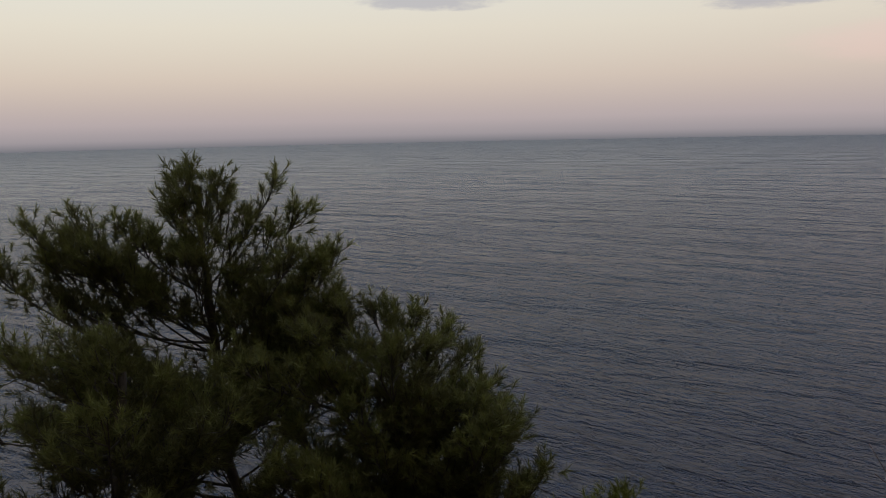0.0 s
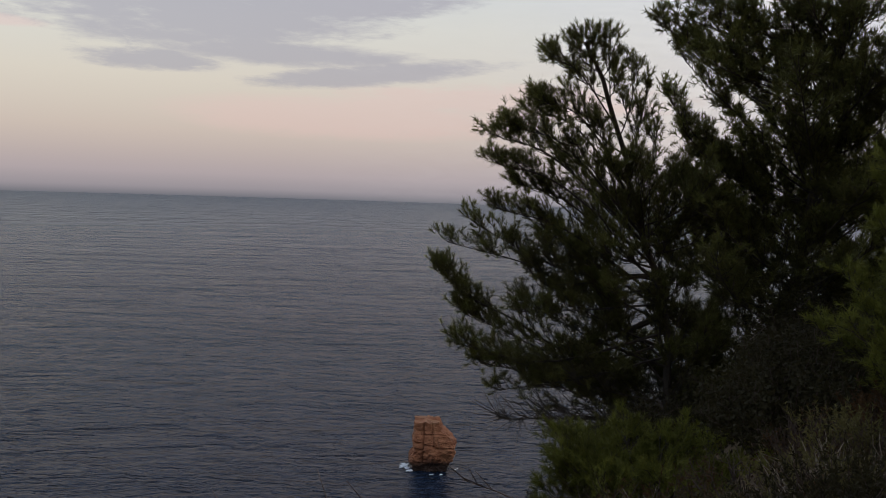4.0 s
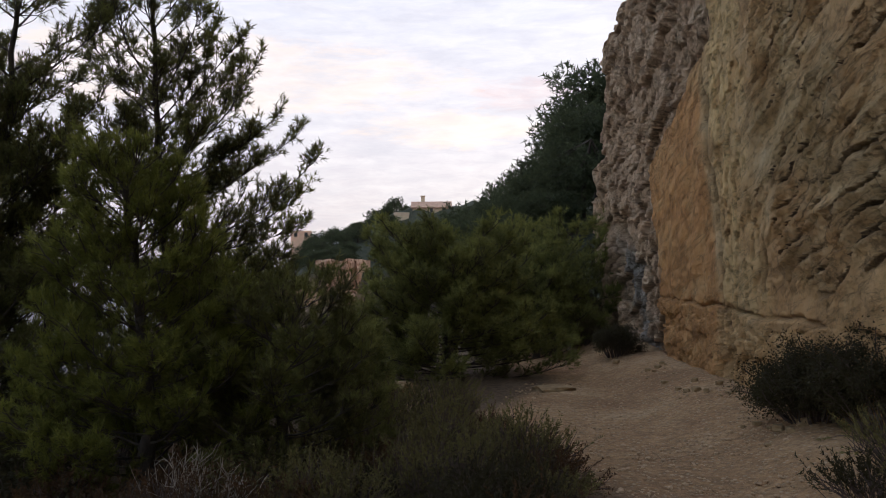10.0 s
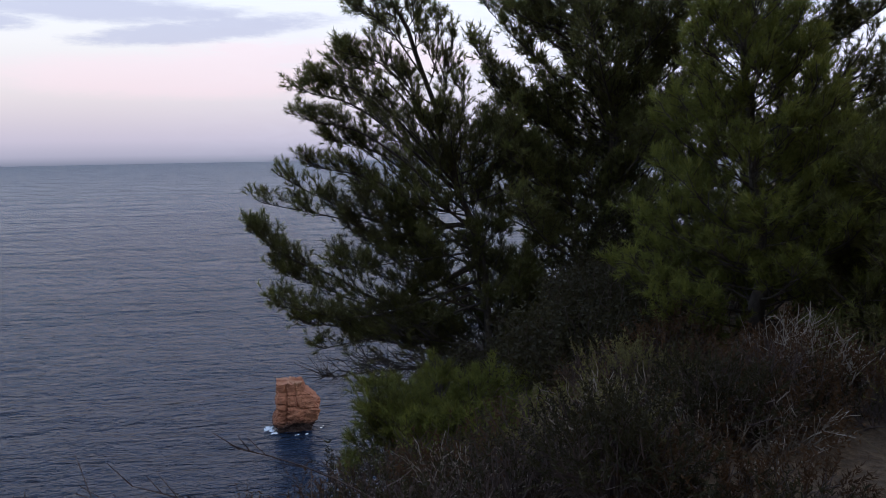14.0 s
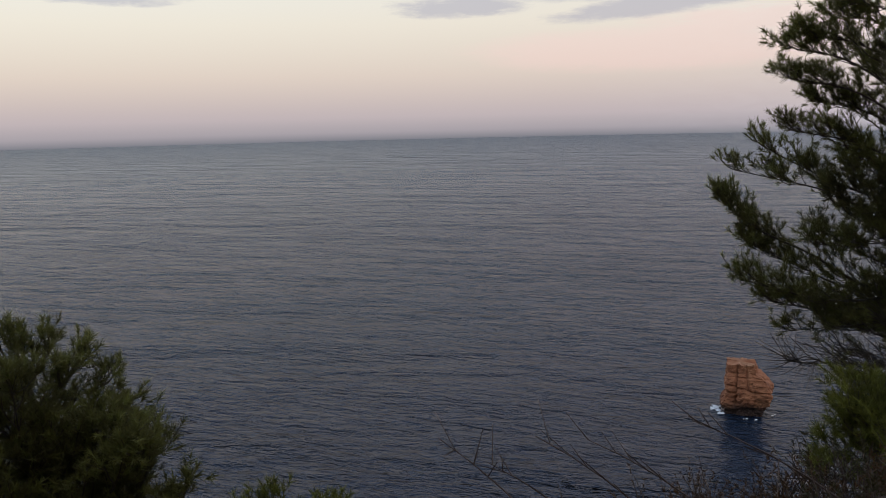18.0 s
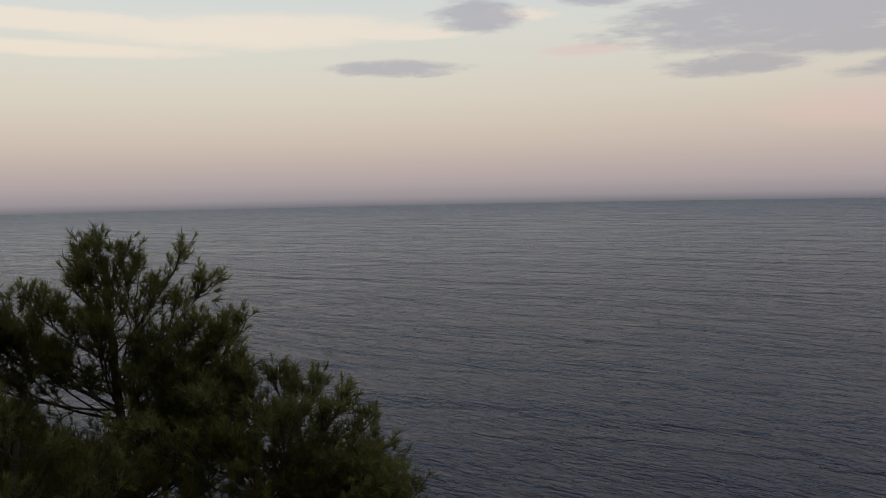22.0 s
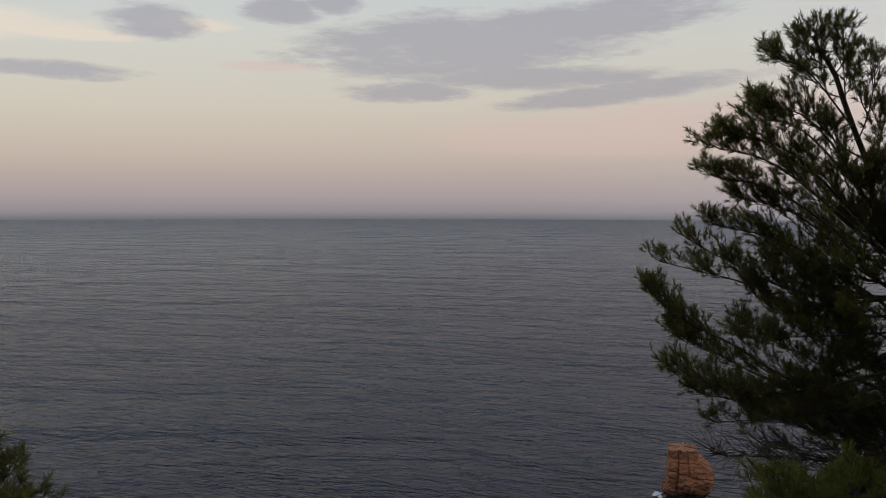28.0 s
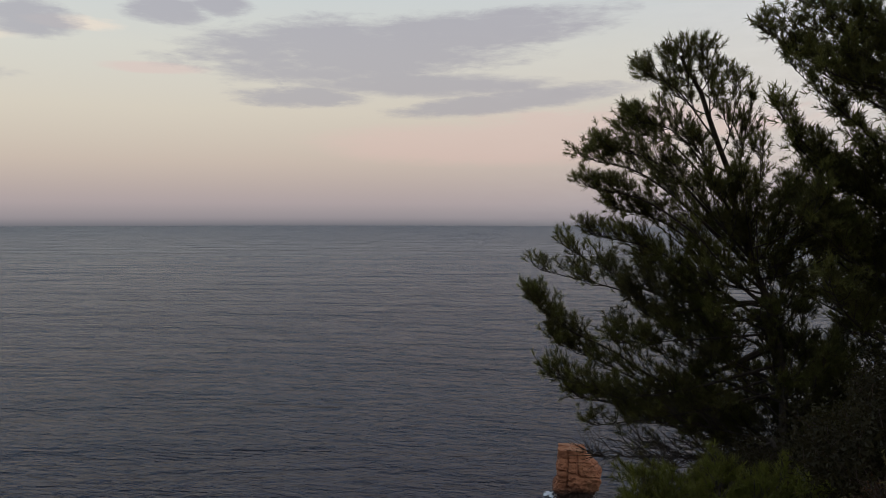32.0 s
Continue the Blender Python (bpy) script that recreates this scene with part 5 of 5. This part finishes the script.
def build_shrubs():
    # dark evergreen bush against the cliff side of the path
    shrub(7.1, -3.9, 0.7, 0.55, 0.62, 61, "dense dark evergreen bush beside the path", M_LEAF, n=130, per=16, size=1.0)
    shrub(6.1, -4.1, 0.8, 0.6, 0.85, 62, "dense dark evergreen bush beside the path", M_LEAF, n=130, per=16, size=1.0)
    shrub(5.1, -3.55, 0.55, 0.4, 0.42, 63, "low dry heath bush at the path's edge", M_ROSEMARY, n=70, per=8, sprays=SPRAYS_FINE, bare=0.3)
    shrub(4.75, -3.1, 0.5, 0.35, 0.22, 67, "low dark scrub at the path's edge", M_LEAF, n=60, per=9, sprays=SPRAYS_FINE, bare=0.2, erect=1.0)
    shrub(14.2, -4.05, 0.5, 0.4, 0.55, 64, "small dark bush at the foot of the cliff", M_LEAF, n=60, per=12)
    shrub(17.6, -4.2, 0.8, 0.5, 1.0, 65, "grey-green bush at the foot of the cliff", M_ROSEMARY, n=80, per=12)
    shrub(18.6, -4.3, 0.9, 0.6, 1.5, 66, "tall dark bush at the foot of the cliff", M_LEAF, n=90, per=14, size=1.2)
    # heath between the path and the pines
    rng = random.Random(9)
    for i, (x, y, rx, h) in enumerate(((5.0, -0.75, 0.55, 0.42), (5.7, -0.45, 0.6, 0.46), (6.3, -1.1, 0.5, 0.5), (4.7, -0.7, 0.4, 0.36), (5.2, 0.35, 0.5, 0.4),
                                       (6.9, -0.5, 0.6, 0.5), (4.1, 1.35, 0.5, 0.36), (7.6, 0.1, 0.7, 0.62), (8.4, -0.6, 0.6, 0.55), (3.2, 1.4, 0.5, 0.4))):
        shrub(x, y, rx, rx * 0.8, h, 70 + i, "grey-green rosemary-like shrub on the ledge", M_ROSEMARY if i % 3 else M_LEAF, n=95, per=11,
              sprays=SPRAYS_FINE, size=0.9, erect=1.0, bare=0.15, turn=rng.uniform(0, 360))
    cover = [(4.75, 0.05), (4.95, 0.6), (5.4, 0.1), (3.3, 0.9), (3.5, 1.7), (4.6, 1.1), (4.9, 0.9), (5.3, 1.3), (5.6, 0.9), (6.0, 1.3), (5.9, 0.4), (6.4, 0.1), (4.6, 2.0), (5.3, 2.0), (3.9, -0.75), (4.3, -0.95), (5.4, -1.15), (5.9, -1.2), (7.2, -1.0), (7.7, -0.8), (6.6, 0.5), (7.0, 0.9), (3.0, 0.6)]
    for i, (x, y) in enumerate(cover):
        h = rng.uniform(0.16, 0.34)
        shrub(x, y, rng.uniform(0.35, 0.55), rng.uniform(0.3, 0.5), h, 150 + i, "low olive and brown heath bush on the ledge", (M_ROSEMARY, M_DRY_LEAF, M_LEAF, M_DRY_LEAF)[i % 4], M_TWIG_DARK, n=52, per=8,
              sprays=SPRAYS_FINE, size=0.9, erect=1.2, bare=0.25, turn=rng.uniform(0, 360))
    grng = np.random.default_rng(33)
    for i in range(46):
        x, y = grng.uniform(2.2, 7.5), grng.uniform(-1.5, 2.6)
        gr = tagged(new("grass_clump"), "clump of dry straw-coloured grass on the ledge", "grass", "grass on the ledge")
        gr.location = on_ground(x, y, 0.02)
        m = 46
        d = unit(grng.normal(size=(m, 3)) * [0.5, 0.5, 0.25] + [0, 0, 1.0])
        root = np.concatenate([grng.normal(size=(m, 2)) * 0.05, np.zeros((m, 1))], 1)
        ln = grng.uniform(0.12, 0.36, m)[:, None]
        tip = root + d * ln + np.array([0, 0, -0.25]) * ln * grng.random((m, 1))
        side = unit(np.cross(d, grng.normal(size=(m, 3)))) * 0.0028
        v = np.stack([root - side, root + side, tip], 1).reshape(-1, 3)
        mesh_object("tuft", v, np.arange(m * 3).reshape(-1, 3), M_GRASS, gr)
    # dark undergrowth among the trunks
    for i, (x, y, rx, h) in enumerate(((6.2, 3.0, 0.8, 0.8), (7.2, 3.4, 0.8, 0.8), (8.2, 3.6, 0.9, 0.9), (7.4, 2.4, 0.8, 0.8), (8.6, 2.4, 0.9, 0.9), (9.4, 3.6, 0.9, 0.9), (8.0, 5.6, 0.9, 1.0), (7.2, 5.2, 0.8, 0.9), (9.0, 5.8, 0.9, 1.1), (5.4, 2.7, 0.7, 0.6), (6.6, 4.3, 0.7, 0.7), (8.0, 4.6, 0.8, 0.7))):
        shrub(x, y, rx, rx * 0.8, h, 130 + i, "dark brownish undergrowth shrub beneath the pines", M_LEAF, n=46, per=8, size=1.5, turn=rng.uniform(0, 360))
    # dead grey brush in front of the pines
    for i, (x, y, rx, h) in enumerate(((5.15, 1.02, 0.32, 0.5), (3.9, 1.25, 0.5, 0.3), (4.0, 2.3, 0.45, 0.3), (3.1, 2.2, 0.45, 0.33), (4.9, 2.3, 0.4, 0.3), (3.8, 1.75, 0.45, 0.36), (5.5, 1.25, 0.32, 0.5), (4.25, 1.0, 0.4, 0.26))):
        shrub(x, y, rx, rx * 0.9, h, 90 + i, "dead grey tangled brush before the pines", M_DRY_LEAF, M_TWIG if i in (0, 1, 3, 5, 6, 7) else M_TWIG_DARK, n=30, per=4, bare=0.8, turn=rng.uniform(0, 360), name="dead_brush")
    for i, (x, y, rx, h) in enumerate(((2.3, 1.75, 0.5, 0.45), (2.9, 2.8, 0.55, 0.5), (3.5, 3.0, 0.5, 0.45), (1.9, 2.4, 0.4, 0.45), (3.1, 1.85, 0.4, 0.3), (3.4, 2.35, 0.4, 0.3), (2.6, 2.2, 0.4, 0.35))):
        shrub(x, y, rx, rx * 0.8, h, 100 + i, "low green and brown scrub at the brink", M_LEAF if i % 2 == 0 else M_DRY_LEAF, M_TWIG_DARK, n=80, per=7, sprays=SPRAYS_FINE, size=0.85, bare=0.3)
    for i, (x, y, rx, h) in enumerate(((2.25, 2.95, 0.45, 0.62), (2.75, 3.25, 0.45, 0.62), (1.7, 2.85, 0.4, 0.5), (1.45, 3.2, 0.4, 0.45), (4.65, 1.2, 0.38, 0.46))):
        shrub(x, y, rx, rx, h, 110 + i, "reddish brown withered shrub at the brink", M_DRY_LEAF, M_TWIG_DARK, n=60, per=5, sprays=SPRAYS_FINE, size=0.8, bare=0.35, erect=0.8)


build_shrubs()


def build_small():
    # long bare twigs over the drop
    rng = np.random.default_rng(15)
    for k, (a, e) in enumerate(((-20.5, -22.0), (-27.4, -21.9), (-31.0, -22.0), (-38.0, -20.4), (-24.0, -23.6))):
        tip = at(a, e, 3.6)
        root = on_ground(tip.x + 0.55, tip.y - 0.75, 0.03)
        tw = tagged(new("bare_twig"), "long bare dark twig rising over the brink", "twig", "twigs at the brink")
        tw.location = root
        p = bezier((0, 0, 0), np.array(tip - root) * 0.5 + [0.1, 0, 0.12], np.array(tip - root), 8)
        pieces = [tube(p, np.linspace(0.007, 0.002, 8), 5)]
        for j in range(9):
            q, d = along(p, np.array([rng.uniform(0.3, 1)]))
            e2 = q[0] + unit(d[0] + rng.normal(size=3) * 0.7 + [0, 0, 0.5]) * rng.uniform(0.06, 0.2)
            pieces.append(tube(np.array([q[0], e2]), [0.003, 0.0015], 3))
        v, f = joined(pieces)
        mesh_object("stem", v, f, M_TWIG_DARK, tw)

    # weathered block and loose stones
    def stone(x, y, sx, sy, sz, seed, label, name="stone", sink=0.3):
        bm = bmesh.new()
        bmesh.ops.create_icosphere(bm, subdivisions=3 if sx > 0.25 else 2, radius=0.62)
        for w in bm.verts:
            c = w.co.copy()
            box = Vector([max(-0.5, min(0.5, q * 1.15)) for q in c])
            k = noise.noise(c * 2.1 + Vector((seed, 0, 0))) + 0.5 * noise.noise(c * 5.0 + Vector((0, seed, 0)))
            w.co = Vector((box.x * sx, box.y * sy, box.z * sz)) * (1 + 0.3 * k)
        ob = part(name, bm, M_STONE)
        ob.matrix_basis = pose(x, y, ground_at(x, y) + sz * (0.5 - sink), 0, 0, seed * 47 % 360)
        tagged(ob, label, "stone", "stones on the ledge")
    bm = bmesh.new()
    bmesh.ops.create_cube(bm, size=1)
    bmesh.ops.bevel(bm, geom=bm.edges[:], offset=0.05, segments=2, affect="EDGES")
    bmesh.ops.subdivide_edges(bm, edges=bm.edges[:], cuts=4, use_grid_fill=True)
    for w in bm.verts:
        c = Vector((w.co.x * 0.27, w.co.y * 0.24, w.co.z * 0.36))
        k = noise.noise(c * 6) + 0.6 * noise.noise(c * 17) + 0.3 * noise.noise(c * 40)
        w.co = c + c.normalized() * 0.022 * k
    for fc in bm.faces:
        fc.smooth = True
    ob = part("stone_block", bm, M_STONE)
    ob.matrix_basis = pose(4.45, 0.38, ground_at(4.4, 0.3) - 0.14, 4, -5, 12)
    tagged(ob, "pale cut limestone block half sunk among shrubs", "stone", "stones on the ledge")
    stone(10.95, -0.15, 0.42, 0.35, 0.3, 5, "pale stone at the edge of the path")
    stone(11.5, -2.4, 0.5, 0.4, 0.08, 6, "flat pale stone in the path")
    # fallen rocks along the foot of the cliff
    r = random.Random(4)
    for i in range(40):
        x = r.uniform(6.5, 16.5)
        s = r.uniform(0.03, 0.10)
        stone(x, wall_line(x) + r.uniform(0.25, 0.8), s, s * r.uniform(0.6, 1), s * r.uniform(0.5, 0.8), 20 + i, "small fallen rock at the foot of the cliff")
    # gravel
    rng = np.random.default_rng(8)
    ico = bmesh.new()
    bmesh.ops.create_icosphere(ico, subdivisions=1, radius=1)
    tv = np.array([tuple(w.co) for w in ico.verts])
    tf = np.array([[w.index for w in fc.verts] for fc in ico.faces])
    ico.free()
    n = 9000
    d = 3.5 + 9 * rng.random(n) ** 1.3
    a = np.radians(rng.uniform(-124, -95, n))
    px, py = -np.sin(a) * d, np.cos(a) * d
    keep = (py < -1.5 + 0.3 * np.sin(px * 0.9)) & (py > wall_line(px) + 0.3)
    px, py = px[keep], py[keep]
    s = 0.005 + 0.021 * rng.random(len(px)) ** 4
    z = lie(px, py)
    shape = s[:, None] * rng.uniform(0.6, 1.3, (len(px), 3)) * [1, 1, 0.65]
    v = (tv[None] * shape[:, None] + np.stack([px, py, z + s * 0.2], 1)[:, None]).reshape(-1, 3)
    f = (tf[None] + (np.arange(len(px)) * len(tv))[:, None, None]).reshape(-1, 3)
    tagged(mesh_object("gravel", v, f, M_PEBBLE), "loose pale gravel strewn over the path", "gravel", kind="stuff")


build_small()
